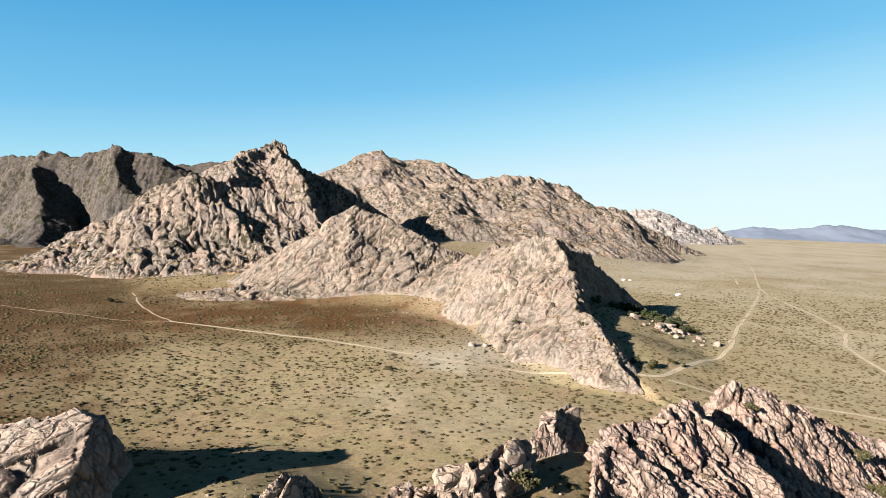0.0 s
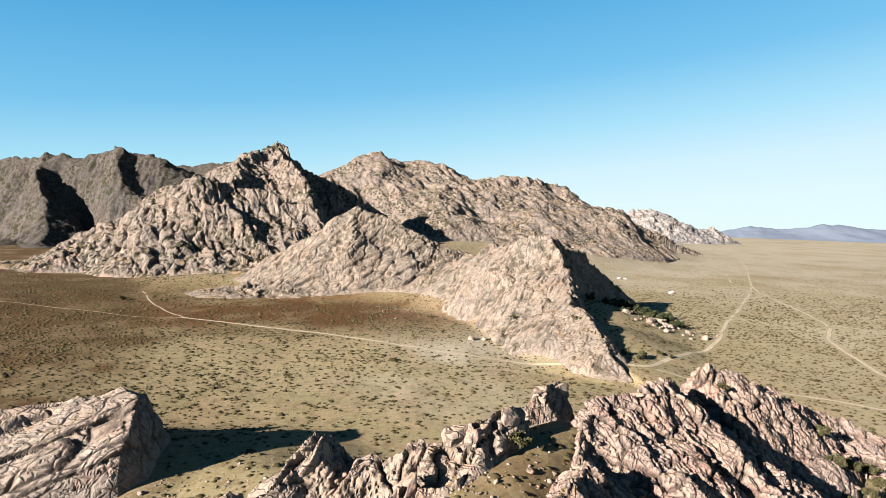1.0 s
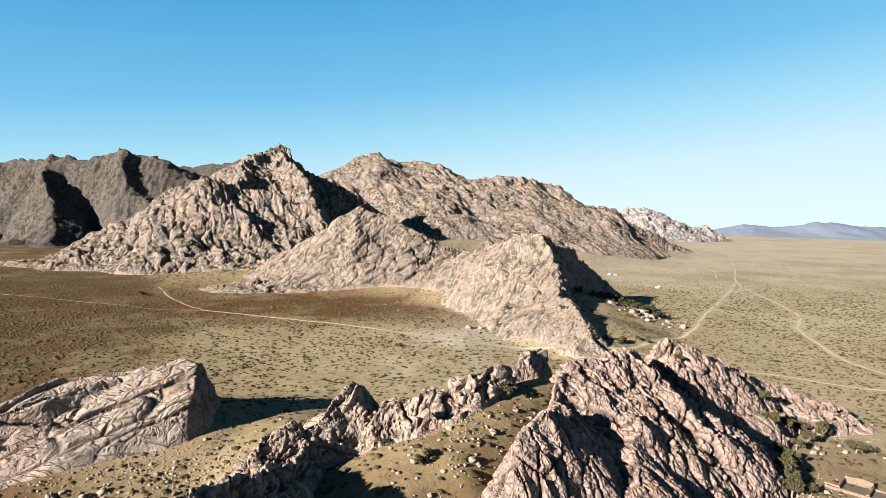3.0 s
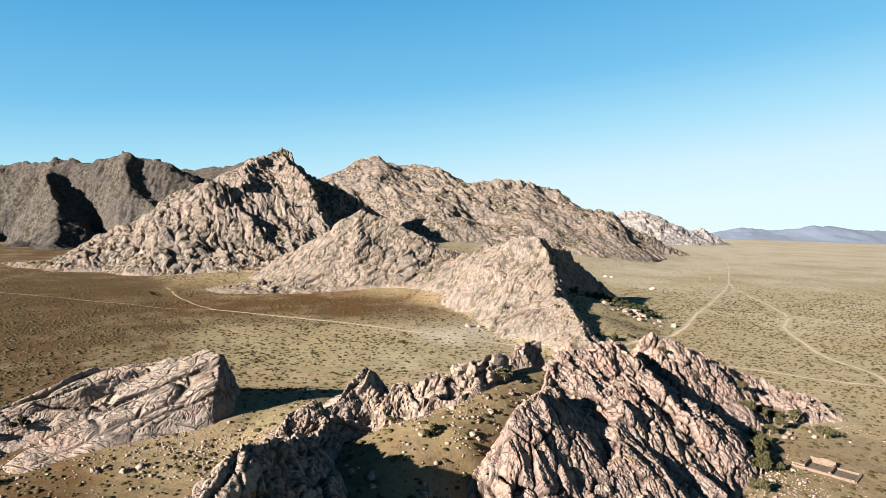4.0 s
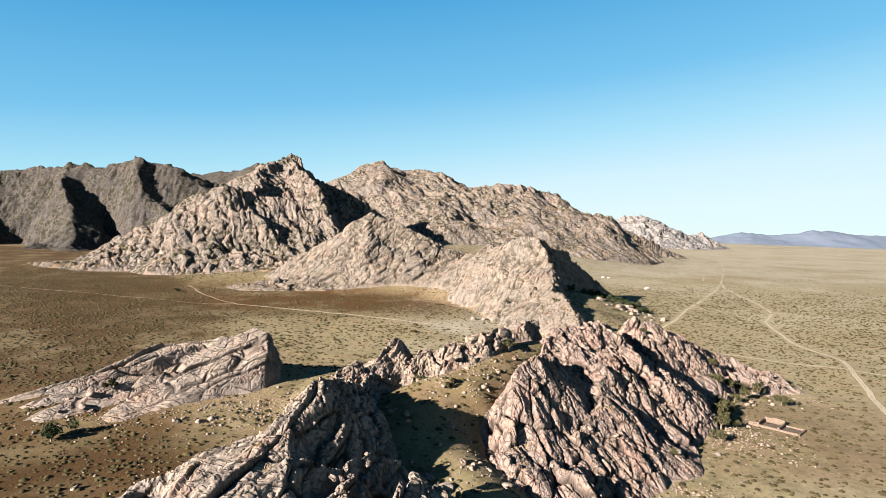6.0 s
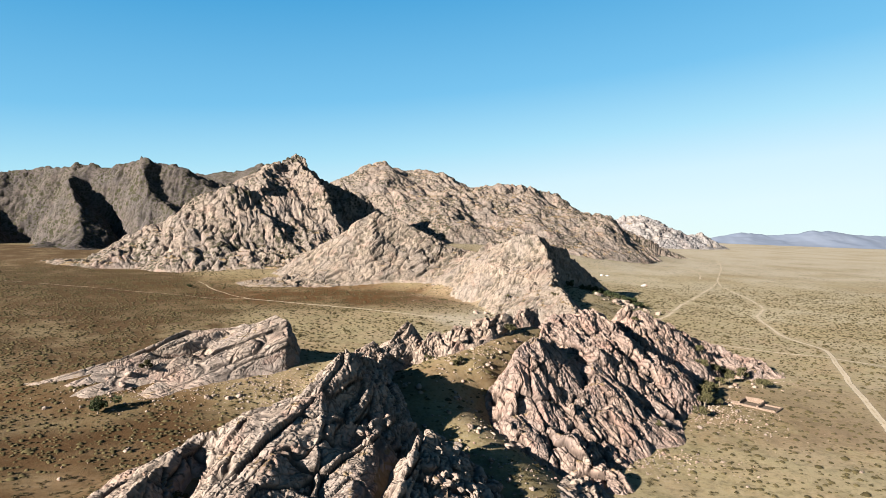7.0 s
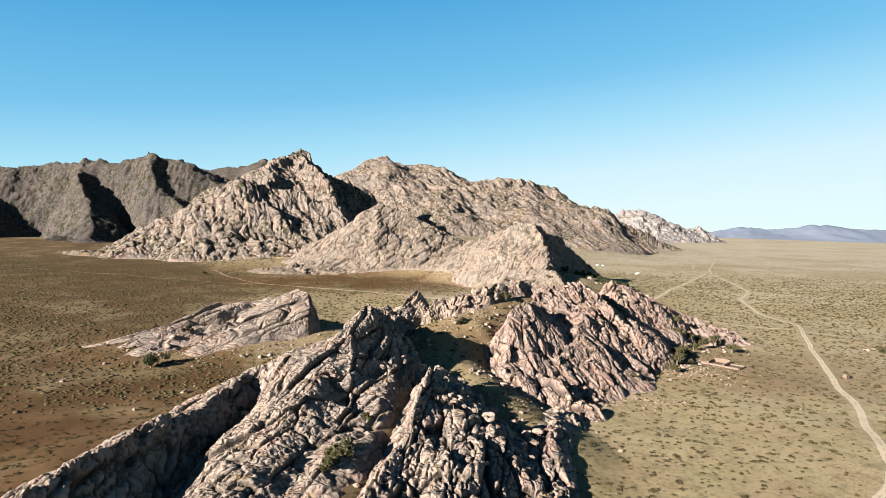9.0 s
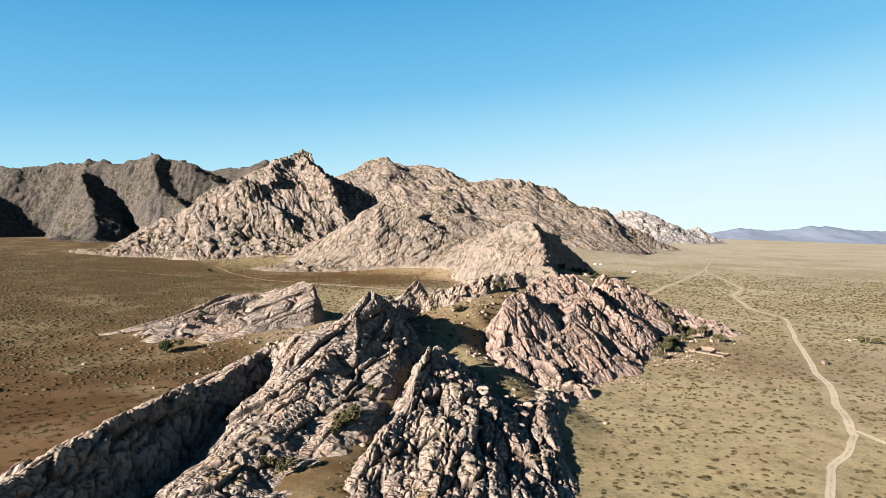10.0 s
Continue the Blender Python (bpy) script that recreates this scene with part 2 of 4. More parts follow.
def steppe():
    n = Nodes("steppe_soil")
    far = n.noise(0.012, 4, 0.55)
    mid = n.noise(0.09, 5, 0.6)
    fine = n.noise(1.3, 6, 0.7)
    colour = n.mix(n.ramp(mid, 0.35, 0.65), SAND, DRY_GRASS)
    colour = n.mix(n.ramp(far, 0.48, 0.64, 0.0, 0.55), colour, DRY_GRASS)
    colour = n.mix(n.ramp(fine, 0.3, 0.7, 0.45, 0.0), colour, PALE_SAND)
    colour = n.mix(n.attr("red"), colour, RED_SOIL)
    colour = n.mix(n.attr("green"), colour, (0.178, 0.143, 0.082))
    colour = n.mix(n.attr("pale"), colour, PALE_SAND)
    colour = n.mix(n.ramp(n.noise(0.35, 5, 0.65), 0.48, 0.66, 0.0, 0.55), colour, n.mix(0.55, colour, (0.020, 0.013, 0.0058)))
    colour = n.mix(n.ramp(n.noise(0.9, 5, 0.7), 0.5, 0.68, 0.0, 0.55), colour, n.mix(0.6, colour, (0.020, 0.013, 0.0058)))
    colour = n.mix(n.math("MULTIPLY", n.attr("dense"), n.math("MULTIPLY", n.ramp(n.noise(0.6, 5, 0.65), 0.3, 0.6, 0.8, 1.0), n.ramp(n.noise(0.045, 5, 0.65), 0.36, 0.56, 0.55, 1.0))), colour, (0.041, 0.022, 0.0092))
    spots = n.math("MULTIPLY", n.ramp(n.voronoi(0.42), 0.42, 0.22), n.ramp(n.noise(0.03, 4, 0.6), 0.38, 0.58, 0.2, 1.0))
    colour = n.mix(n.math("MULTIPLY", n.math("MULTIPLY", spots, n.attr("wild")), 0.8), colour, (0.026, 0.021, 0.0085))
    herbs = n.math("MULTIPLY", n.ramp(n.voronoi(0.95), 0.32, 0.14), n.ramp(n.noise(0.05, 3, 0.5), 0.4, 0.6, 0.15, 0.85))
    herbs = n.math("MULTIPLY", herbs, n.math("SUBTRACT", 1.0, n.attr("pale")))
    colour = n.mix(n.math("MULTIPLY", herbs, 0.6), colour, (0.036, 0.029, 0.012))
    return n.done(colour, 0.95, n.bump(n.noise(2.5, 6, 0.7), 0.12, 0.7))


def dirt_track():
    """Bare tread, with the grass of the verge and the crown between the wheels showing through."""
    n = Nodes("dirt_track")
    edge = n.math("ABSOLUTE", n.attr("across"))
    worn = n.math("ADD", edge, n.math("MULTIPLY", n.math("SUBTRACT", n.noise(0.9, 5, 0.65), 0.5), 0.9))
    crown = n.math("MULTIPLY", n.ramp(edge, 0.25, 0.08), n.ramp(n.noise(0.35, 4, 0.6), 0.45, 0.6, 0.0, 0.6))
    colour = n.mix(n.noise(1.2, 5, 0.65), (0.208, 0.166, 0.115), (0.254, 0.208, 0.15))
    colour = n.mix(crown, colour, DRY_GRASS)
    n.done(colour, 0.95, n.bump(n.noise(3.0, 5, 0.7), 0.06, 0.6))
    clear = n.tree.nodes.new("ShaderNodeBsdfTransparent")
    mixer = n.tree.nodes.new("ShaderNodeMixShader")
    n.tree.links.new(n.ramp(worn, 0.62, 1.0), mixer.inputs[0])
    n.tree.links.new(n.bsdf.outputs[0], mixer.inputs[1])
    n.tree.links.new(clear.outputs[0], mixer.inputs[2])
    n.tree.links.new(mixer.outputs[0], n.tree.nodes["Material Output"].inputs[0])
    return n.mat


def plain(name, a, b, scale, rough=0.9, relief=0.02):
    n = Nodes(name)
    f = n.noise(scale, 5, 0.65)
    return n.done(n.mix(n.ramp(f, 0.3, 0.7), a, b), rough, n.bump(n.noise(scale * 3, 4, 0.6), relief, 0.7))


def leafy(name, a, b):
    n = Nodes(name)
    g = n.coord.outputs["Random Per Island"]
    n.bsdf.inputs["Subsurface Weight"].default_value = 0.0
    return n.done(n.mix(g, a, b), 0.85)


STEPPE = steppe()
TRACK = dirt_track()
JOINTS = ((0.35, 1.0, 1.0), (0, 25, 40))
ROCK_NEAR = granite("granite_near", 3.0, 0.7, stone=(0.17, 0.127, 0.098), soil=0.3, crack=1.0, joint=JOINTS)
ROCK_SLAB = granite("granite_slabs", 4.5, 0.6, soil=0.3, crack=0.8, joint=((0.25, 1.0, 1.0), (0, 12, -40)))
ROCK_BLOCK = granite("granite_blocks", 3.6, 0.7, soil=0.3, crack=1.0, joint=((0.3, 1.0, 1.0), (0, 20, -62)))
ROCK_RED = granite("granite_rosy", 3.0, 0.65, stone=(0.165, 0.118, 0.093), soil=0.35, crack=1.0, joint=((1.0, 0.4, 1.0), (0, 30, -20)))
ROCK_MID = granite("granite_mid", 5.0, 0.5, stone=(0.136, 0.106, 0.082), soil=0.5, scrub=0.6, joint=JOINTS)
ROCK_FAR = granite("granite_far", 9.0, 0.5, stone=(0.126, 0.098, 0.078), soil=0.6, scrub=0.9, joint=((1.0, 0.35, 0.6), (0, 30, -35)))
ROCK_DARK = granite("granite_scrubby", 9.0, 0.2, stone=(0.054, 0.044, 0.038), soil=0.0, scrub=1.0)
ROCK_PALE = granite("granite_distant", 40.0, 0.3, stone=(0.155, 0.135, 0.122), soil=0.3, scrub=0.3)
# distance haze is painted into the blue-grey base colour of the farthest hills
HILL_HAZE = plain("hazy_hill", (0.075, 0.088, 0.115), (0.088, 0.1, 0.125), 0.004, 0.95, 1.0)
SHRUB = leafy("shrub_leaves", (0.026, 0.0205, 0.0092), (0.052, 0.0405, 0.0185))
LEAF = leafy("elm_leaves", (0.024, 0.022, 0.010), (0.056, 0.049, 0.023))
LEAF_DARK = leafy("dark_elm_leaves", (0.0123, 0.0169, 0.0077), (0.0347, 0.0385, 0.0169))
BARK = plain("bark", (0.0924, 0.0693, 0.0501), (0.154, 0.123, 0.0924), 6.0)

# ---------------------------------------------------------------- the ground

MOUNDS = [
    ([(26, 70, 15, 12, 26), (15, 64, 16.4, 13, 28), (6, 53, 15.6, 14, 28), (-1, 44, 13.8, 14, 22), (-9, 38, 11.4, 14, 20), (-15, 26, 6.5, 18, 16)], -1.3),
    ([(-24, 38, 8, 26, 18), (-32, 10, 7, 14, 22), (-48, -12, 4, 7, 22), (-60, -36, 3, 8, 22)], -1.6),
    ([(-82, 66, 2.2, 26, 26), (-60, 72, 5, 30, 26), (-46, 78, 5.6, 28, 26), (-34, 80, 4.2, 28, 26), (-22, 70, 5.4, 22, 22), (-8, 58, 10.0, 18, 18)], -1.6),
    ([(-8, 42, 10.6, 16, 18), (-4, 28, 7.6, 14, 18), (2, 14, 5.0, 14, 16), (9, 0, 1.8, 12, 14)], -1.6),
    ([(-15, 7, 9.4, 7, 10), (-18, -7, 6.2, 11, 11), (-21, -24, 4.4, 13, 12), (-18, -60, 2, 22, 26)], -1.4),
    ([(47, 166, 3.5, 20, 30), (39, 200, 9, 22, 52), (32, 240, 13, 24, 72), (26, 285, 14, 50, 70)], -1.4),
    ([(-125, 340, 5, 60, 54), (-60, 340, 11, 60, 56), (20, 330, 11, 60, 54), (40, 420, 12, 120, 90)], -1.6),
    ([(-290, 430, 4, 90, 80), (-180, 440, 9, 110, 90), (-60, 560, 20, 200, 170), (60, 720, 22, 240, 210), (260, 930, 18, 160, 150)], -1.6),
]


def ground_height(x, y):
    h = np.maximum(merged(x, y, MOUNDS, 5.0), 0.0)
    calm = 1 - smooth(700, 1500, np.hypot(x, y))
    return h + calm * (0.35 * fbm(x / 40, y / 40, 0 * x, 5, 3) + 0.12 * fbm(x / 7, y / 7, 0 * x, 9, 3))


def spread(a, b, step, far_a, far_b):
    """Coordinates: even steps from a to b, then growing ones out to far_a and far_b."""
    mid = list(np.arange(a, b, step))
    up, d = [b], step
    while up[-1] < far_b:
        d *= 1.06
        up.append(up[-1] + d)
    down, d = [a], step
    while down[-1] > far_a:
        d *= 1.06
        down.append(down[-1] - d)
    return np.array(down[:0:-1] + mid + up)


gx, gy = spread(-100, 100, 1.0, -5200, 5200), spread(-50, 150, 1.0, -1500, 4850)
GX, GY = np.meshgrid(gx, gy)
GZ = ground_height(GX, GY)
ground_mesh, used = grid_mesh("ground", gx, gy, np.stack([GX, GY, GZ], -1).reshape(-1, 3))


def blob(x, y, cx, cy, rx, ry, turn=0.0):
    c, s = math.cos(radians(turn)), math.sin(radians(turn))
    u, v = ((x - cx) * c + (y - cy) * s) / rx, (-(x - cx) * s + (y - cy) * c) / ry
    return 1 - smooth(0.35, 1.0, np.sqrt(u * u + v * v))


def soils(x, y):
    wob = 0.5 * fbm(x / 60, y / 60, 0 * x, 21, 4)
    fray = 0.5 + 0.8 * fbm(x / 12, y / 12, 0 * x, 31, 4)
    red = blob(x, y, -110, 255, 220, 75, -8) * 1.1 + blob(x, y, -72, 2, 75, 80) * 1.1 + blob(x, y, 2, 48, 30, 22, 40) * 0.8 + blob(x, y, 85, 62, 60, 40) * 0.4 + blob(x, y, -130, 190, 80, 60) * 0.6
    green = blob(x, y, -75, 160, 85, 60, 10) * 0.8 + blob(x, y, 190, 330, 200, 330) * 0.9 + blob(x, y, 60, -10, 70, 60) * 0.3 + blob(x, y, 35, 18, 40, 30) * 0.35 + blob(x, y, -110, 100, 60, 60) * 0.6
    # pale also rises with distance from the origin, fading out to the left
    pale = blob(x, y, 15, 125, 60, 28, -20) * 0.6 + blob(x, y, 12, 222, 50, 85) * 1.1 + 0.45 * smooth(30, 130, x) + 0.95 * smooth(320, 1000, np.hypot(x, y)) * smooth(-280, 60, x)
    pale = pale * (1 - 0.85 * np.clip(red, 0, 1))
    green = green * (1 - 0.6 * np.clip(red, 0, 1))
    side = x + 30 * fbm(x / 50, y / 50, 0 * x, 41, 4) + 0.4 * (y - 150)
    yy = y + 20 * wob - 0.7 * np.maximum(0, -110 - x)
    dense = 2.5 * (1 - smooth(-160, -50, side)) * (0.9 + 0.1 * smooth(15, 75, y)) * (1 - smooth(250, 330, yy)) * (0.7 + 0.5 * fray) + blob(x, y, -420, 480, 420, 230) * 1.8
    kept = [np.clip(a * (0.75 + wob) * (0.6 + 0.6 * fray), 0, 1) for a in (red, green, pale)]
    return kept + [np.clip(dense, 0, 1)]


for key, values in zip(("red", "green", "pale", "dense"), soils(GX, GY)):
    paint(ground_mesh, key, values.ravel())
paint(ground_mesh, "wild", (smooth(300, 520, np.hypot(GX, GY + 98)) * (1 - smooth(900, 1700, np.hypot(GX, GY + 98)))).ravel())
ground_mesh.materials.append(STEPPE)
ground = tagged(new("ground", ground_mesh), "dry sandy steppe with sparse low shrubs", "ground", kind="structure")

# ---------------------------------------------------------------- dirt tracks


def curve_points(points, step):
    """Points every step metres on a smooth line through the given ones."""
    p = np.array(points, float)
    p = np.vstack([2 * p[0] - p[1], p, 2 * p[-1] - p[-2]])
    got = []
    for a, b, c, d in zip(p[:-3], p[1:-2], p[2:-1], p[3:]):
        n = max(2, int(np.hypot(*(c - b)) / step))
        t = np.linspace(0, 1, n, endpoint=False)[:, None]
        got.append(0.5 * (2 * b + (c - a) * t + (2 * a - 5 * b + 4 * c - d) * t ** 2 + (3 * b - a - 3 * c + d) * t ** 3))
    return np.vstack(got + [p[-2:-1]])


def dirt_road(points, width, label, lift=0.035):
    mid = curve_points(points, 1.5)
    way = np.gradient(mid, axis=0)
    way /= np.linalg.norm(way, axis=1)[:, None]
    side = np.stack([-way[:, 1], way[:, 0]], 1)
    wob = 0.35 * vnoise(mid[:, 0] / 9, mid[:, 1] / 9, 0 * mid[:, 0], 77)
    cols = np.linspace(-1, 1, 9)
    pts = mid[:, None, :] + side[:, None, :] * (cols[None, :, None] * width * 0.5 + wob[:, None, None])
    z = ground_height(pts[..., 0], pts[..., 1]) + lift - 0.05 * np.exp(-((np.abs(cols) - 0.42) / 0.16) ** 2)[None, :] * (lift > 0.06)
    pos = np.concatenate([pts, z[..., None]], -1).reshape(-1, 3)
    me, kept = grid_mesh("dirt_road", cols, mid, pos)
    paint(me, "across", np.tile(cols, len(mid)))
    me.materials.append(TRACK)
    return tagged(new("dirt_road", me), label, "dirt road", kind="structure")


dirt_road([(-103, 221), (-80, 213), (-57, 203.5), (-36, 196), (-16, 185.5), (2, 177), (18, 169.5), (33, 162), (47, 158), (58, 158), (67, 168), (84, 187.5), (101, 209),
           (122, 247), (153, 299), (196, 372), (238, 448)], 2.0, "pale dirt track worn across the steppe")
dirt_road([(62, -1), (71.4, 17), (79.3, 31), (87, 49.5), (103, 82), (117, 110), (128, 131), (133, 146), (133, 165), (143, 198), (153, 224), (165, 243), (178, 266),
           (196, 319), (214, 384), (238, 448), (285, 545), (340, 657), (420, 830), (504, 1024)], 2.0, "wide pale dirt road across the plain", 0.05)
dirt_road([(62, -1), (56, -8), (48, -16), (40, -30), (36, -50)], 1.5, "pale dirt track forking from the road", 0.065)
dirt_road([(64, 2), (66, -7), (74, -18), (90, -34)], 1.5, "pale dirt track forking from the road", 0.075)
dirt_road([(60, 156), (78, 148), (93, 141), (108, 131), (122, 124), (134, 113.5), (150, 108), (190, 98)], 1.9, "narrow pale dirt track between dry shrubs", 0.06)
dirt_road([(-160, 300), (-148, 282), (-137, 264), (-124, 246), (-112, 231), (-102, 221)], 0.9, "narrow dirt track over reddish soil", 0.045)
dirt_road([(-260, 262), (-185, 242), (-151, 231), (-123, 221), (-103, 220)], 0.7, "faint dirt track over reddish soil", 0.055)
dirt_road([(178, 266), (186, 255), (215, 232), (260, 205)], 1.6, "faint dirt track on the plain", 0.06)
dirt_road([(232, 470), (262, 540), (292, 640)], 2.0, "faint dirt track on the plain", 0.06)

# ---------------------------------------------------------------- rock masses


def axes(strike, dip, plunge):
    """Unit vectors of a joint set: along its grain, down the dip, and across."""
    m = Matrix.Rotation(radians(plunge), 3, "Y") @ Matrix.Rotation(radians(dip), 3, "X")
    m = Matrix.Rotation(radians(strike), 3, "Z") @ m
    return np.array(m.transposed())


def eased(h, r):
    """A height field averaged over 2 r + 1 cells each way."""
    for axis in (0, 1):
        pad = [(r + 1, r) if a == axis else (0, 0) for a in (0, 1)]
        total = np.cumsum(np.pad(h, pad, mode="edge"), axis)
        h = (np.take(total, range(2 * r + 1, total.shape[axis]), axis) - np.take(total, range(total.shape[axis] - 2 * r - 1), axis)) / (2 * r + 1)
    return h


def outward(x, y, h, r):
    """Unit normals of a height field eased over r cells, as three arrays."""
    dy, dx = np.gradient(eased(eased(h, r), r))
    nx, ny = -dx / np.gradient(x, axis=1), -dy / np.gradient(y, axis=0)
    ln = np.sqrt(nx * nx + ny * ny + 1)
    return nx / ln, ny / ln, 1 / ln


def rock_surface(x, y, h, floor, seed, size, strike, dip, saw, blocky, long=2.2, scales=(1.0, 0.42), rasp=0.06, plunge=0, wave=0.9):
    """Breaks a smooth hill into jointed, flat-faced blocks. size: the large blocks' metres; saw: height of the tilted slabs."""
    rel = h - floor
    live = np.clip((rel + 0.12 * size) / (0.55 * size), 0.08, 1)
    ax = axes(strike, dip, plunge)
    warp = fbm(x / (4 * size), y / (4 * size), h / (4 * size), seed + 40, 3)
    nx, ny, nz = outward(x, y, h, max(1, int(0.22 * size / (x[0, 1] - x[0, 0]))))
    push = np.zeros_like(h)
    # tilted slabs: long ramps that end in a steep face
    ang = radians(strike - 90)
    for k, (period, amp) in enumerate(((2.6 * size, 1.0), (1.05 * size, 0.42))):
        s = (x * math.cos(ang) + y * math.sin(ang)) / period + wave * warp + 0.35 * k
        f = s - np.floor(s)
        tooth = np.where(f < 0.86, f / 0.86, (1 - f) / 0.14)
        strength = 0.5 + 0.5 * vnoise(np.floor(s) * 3.7, x / (5 * size) * 0.6, y / (5 * size) * 0.6, seed + 3 + k)
        push = push + saw * amp * (tooth - 0.55) * strength
    loose = smooth(-0.25, 0.35, fbm(x / (6 * size), y / (6 * size), 0 * x, seed + 45, 3))
    massive = smooth(-0.3, 0.3, fbm(x / (7 * size) + 50, y / (7 * size), h / (7 * size), seed + 47, 3) + 0.5 * smooth(0.0, 7.0, rel / size) - 0.2)
    push = push * (0.35 + 0.65 * massive)
    gap = np.zeros_like(h)
    for k, scale in enumerate(scales):
        w = size * scale
        amp, facet, groove = ((0.25, 0.48, 0.26), (0.15, 0.40, 0.22), (0.12, 0.45, 0.18))[k]
        bend = 0.09 * w
        wx = x + bend * fbm(x / w / 1.5, y / w / 1.5, h / w / 1.5, seed + 60 + k, 2)
        wy = y + bend * fbm(x / w / 1.5 + 9, y / w / 1.5, h / w / 1.5, seed + 70 + k, 2)
        wz = h + bend * fbm(x / w / 1.5 + 19, y / w / 1.5, h / w / 1.5, seed + 80 + k, 2)
        q = [(wx * a[0] + wy * a[1] + wz * a[2]) / w for a in ax]
        f1, f2, rnd, tilt = cells(q[0] / (1 + (long - 1) * (1.0, 0.45, 0.3)[k]), q[1] * 0.9, q[2] * (1.5, 1.3, 1.2)[k], seed + 5 * k)
        edge = f2 - f1
        step = (rnd - 0.5) * np.abs(rnd - 0.5) * 2 + 0.35 * (rnd - 0.5)
        lump = step * amp * 1.6 + facet * tilt - 0.11 * (1 - smooth(0.0, 0.30, edge)) ** 2 - groove * (1 - smooth(0.0, 0.075, edge))
        weight = (0.4 + 0.6 * massive, 0.2 + 0.8 * loose, 0.15 + 0.75 * (1 - massive))[k]
        push = push + lump * w * blocky * weight
        gap = np.maximum(gap, (1 - smooth(0.0, 0.08, edge)) * (1.0, 0.75, 0.3)[k])
    q = [(x * a[0] + y * a[1] + h * a[2]) / size for a in ax]
    crisp = 0.45 - np.abs(fbm(q[0] * 0.5, q[1] * 1.5, q[2] * 1.9, seed + 90, 4, 0.5))
    crisp = crisp + 0.35 * (0.4 - np.abs(fbm(q[0] * 0.9, q[1] * 4.5, q[2] * 5.5, seed + 95, 3, 0.55)))
    push = live * (push + rasp * size * crisp)
    return np.stack([x + nx * push * 0.8, y + ny * push * 0.8, h + nz * push * 0.8 + push * 0.2], -1), gap * live


def boulder_mesh(name, seed, cuts=9, detail=2):
    """A weathered block: a ball cut by joints, its edges rounded off."""
    rnd = random.Random(seed)
    bm = bmesh.new()
    bmesh.ops.create_icosphere(bm, subdivisions=detail, radius=1.0)
    planes = [(Vector((rnd.gauss(0, 1), rnd.gauss(0, 1), rnd.gauss(0, 1))).normalized(), rnd.uniform(0.5, 0.82)) for _ in range(cuts)]
    planes += [(Vector(a), 0.7) for a in ((1, 0, 0), (-1, 0, 0), (0, 1, 0), (0, -1, 0), (0, 0, 1))]
    for v in bm.verts:
        for n, d in planes:
            over = v.co.dot(n) - d
            if over > 0:
                v.co -= n * over
        v.co *= 1 + 0.09 * noise.noise(v.co * 2.3 + Vector((seed, 0, 0))) + 0.05 * noise.noise(v.co * 6.1 + Vector((0, seed, 0)))
    me = bpy.data.meshes.new(name)
    bm.to_mesh(me)
    bm.free()
    me.polygons.foreach_set("use_smooth", np.ones(len(me.polygons), bool))
    return me


def set_blocks(mass, pos, where, material, seed, size, strike, count):
    """Loose and half-detached blocks on a rock mass, laid along its joints."""
    rnd = random.Random(seed)
    shapes = []
    for i in range(7):
        me = boulder_mesh("block", seed * 10 + i)
        me.materials.append(material)
        shapes.append(me)
    spots = np.argwhere(where)
    for i in range(count):
        r, c = spots[rnd.randrange(len(spots))]
        p = pos[r, c]
        a = size * rnd.choice((0.06, 0.08, 0.1, 0.13, 0.2))
        ob = new("block", shapes[i % 7])
        ob.parent = mass
        ob.matrix_basis = pose(p[0], p[1], p[2] - 0.3 * a, rnd.gauss(0, 14), rnd.gauss(-8, 12), strike + rnd.gauss(0, 22)) @ Matrix.Diagonal((a * rnd.uniform(1.3, 2.4), a * rnd.uniform(0.7, 1.1), a * rnd.uniform(0.5, 0.8), 1))


def hull(x, y, ridges, soft, cliffs, bays):
    """The smooth form of a rock mass: its ridges, broken off at cliffs and hollowed by bays."""
    h = merged(x, y, ridges, soft)
    for px, py, way, steep in cliffs:
        h = h - np.maximum((x - px) * math.cos(radians(way)) + (y - py) * math.sin(radians(way)), 0) * steep
    for px, py, rx, ry, turn, depth in bays:
        h = h - depth * blob(x, y, px, py, rx, ry, turn)
    return h


ROCKS = []      # the rock masses' ridges, for setting things beside them


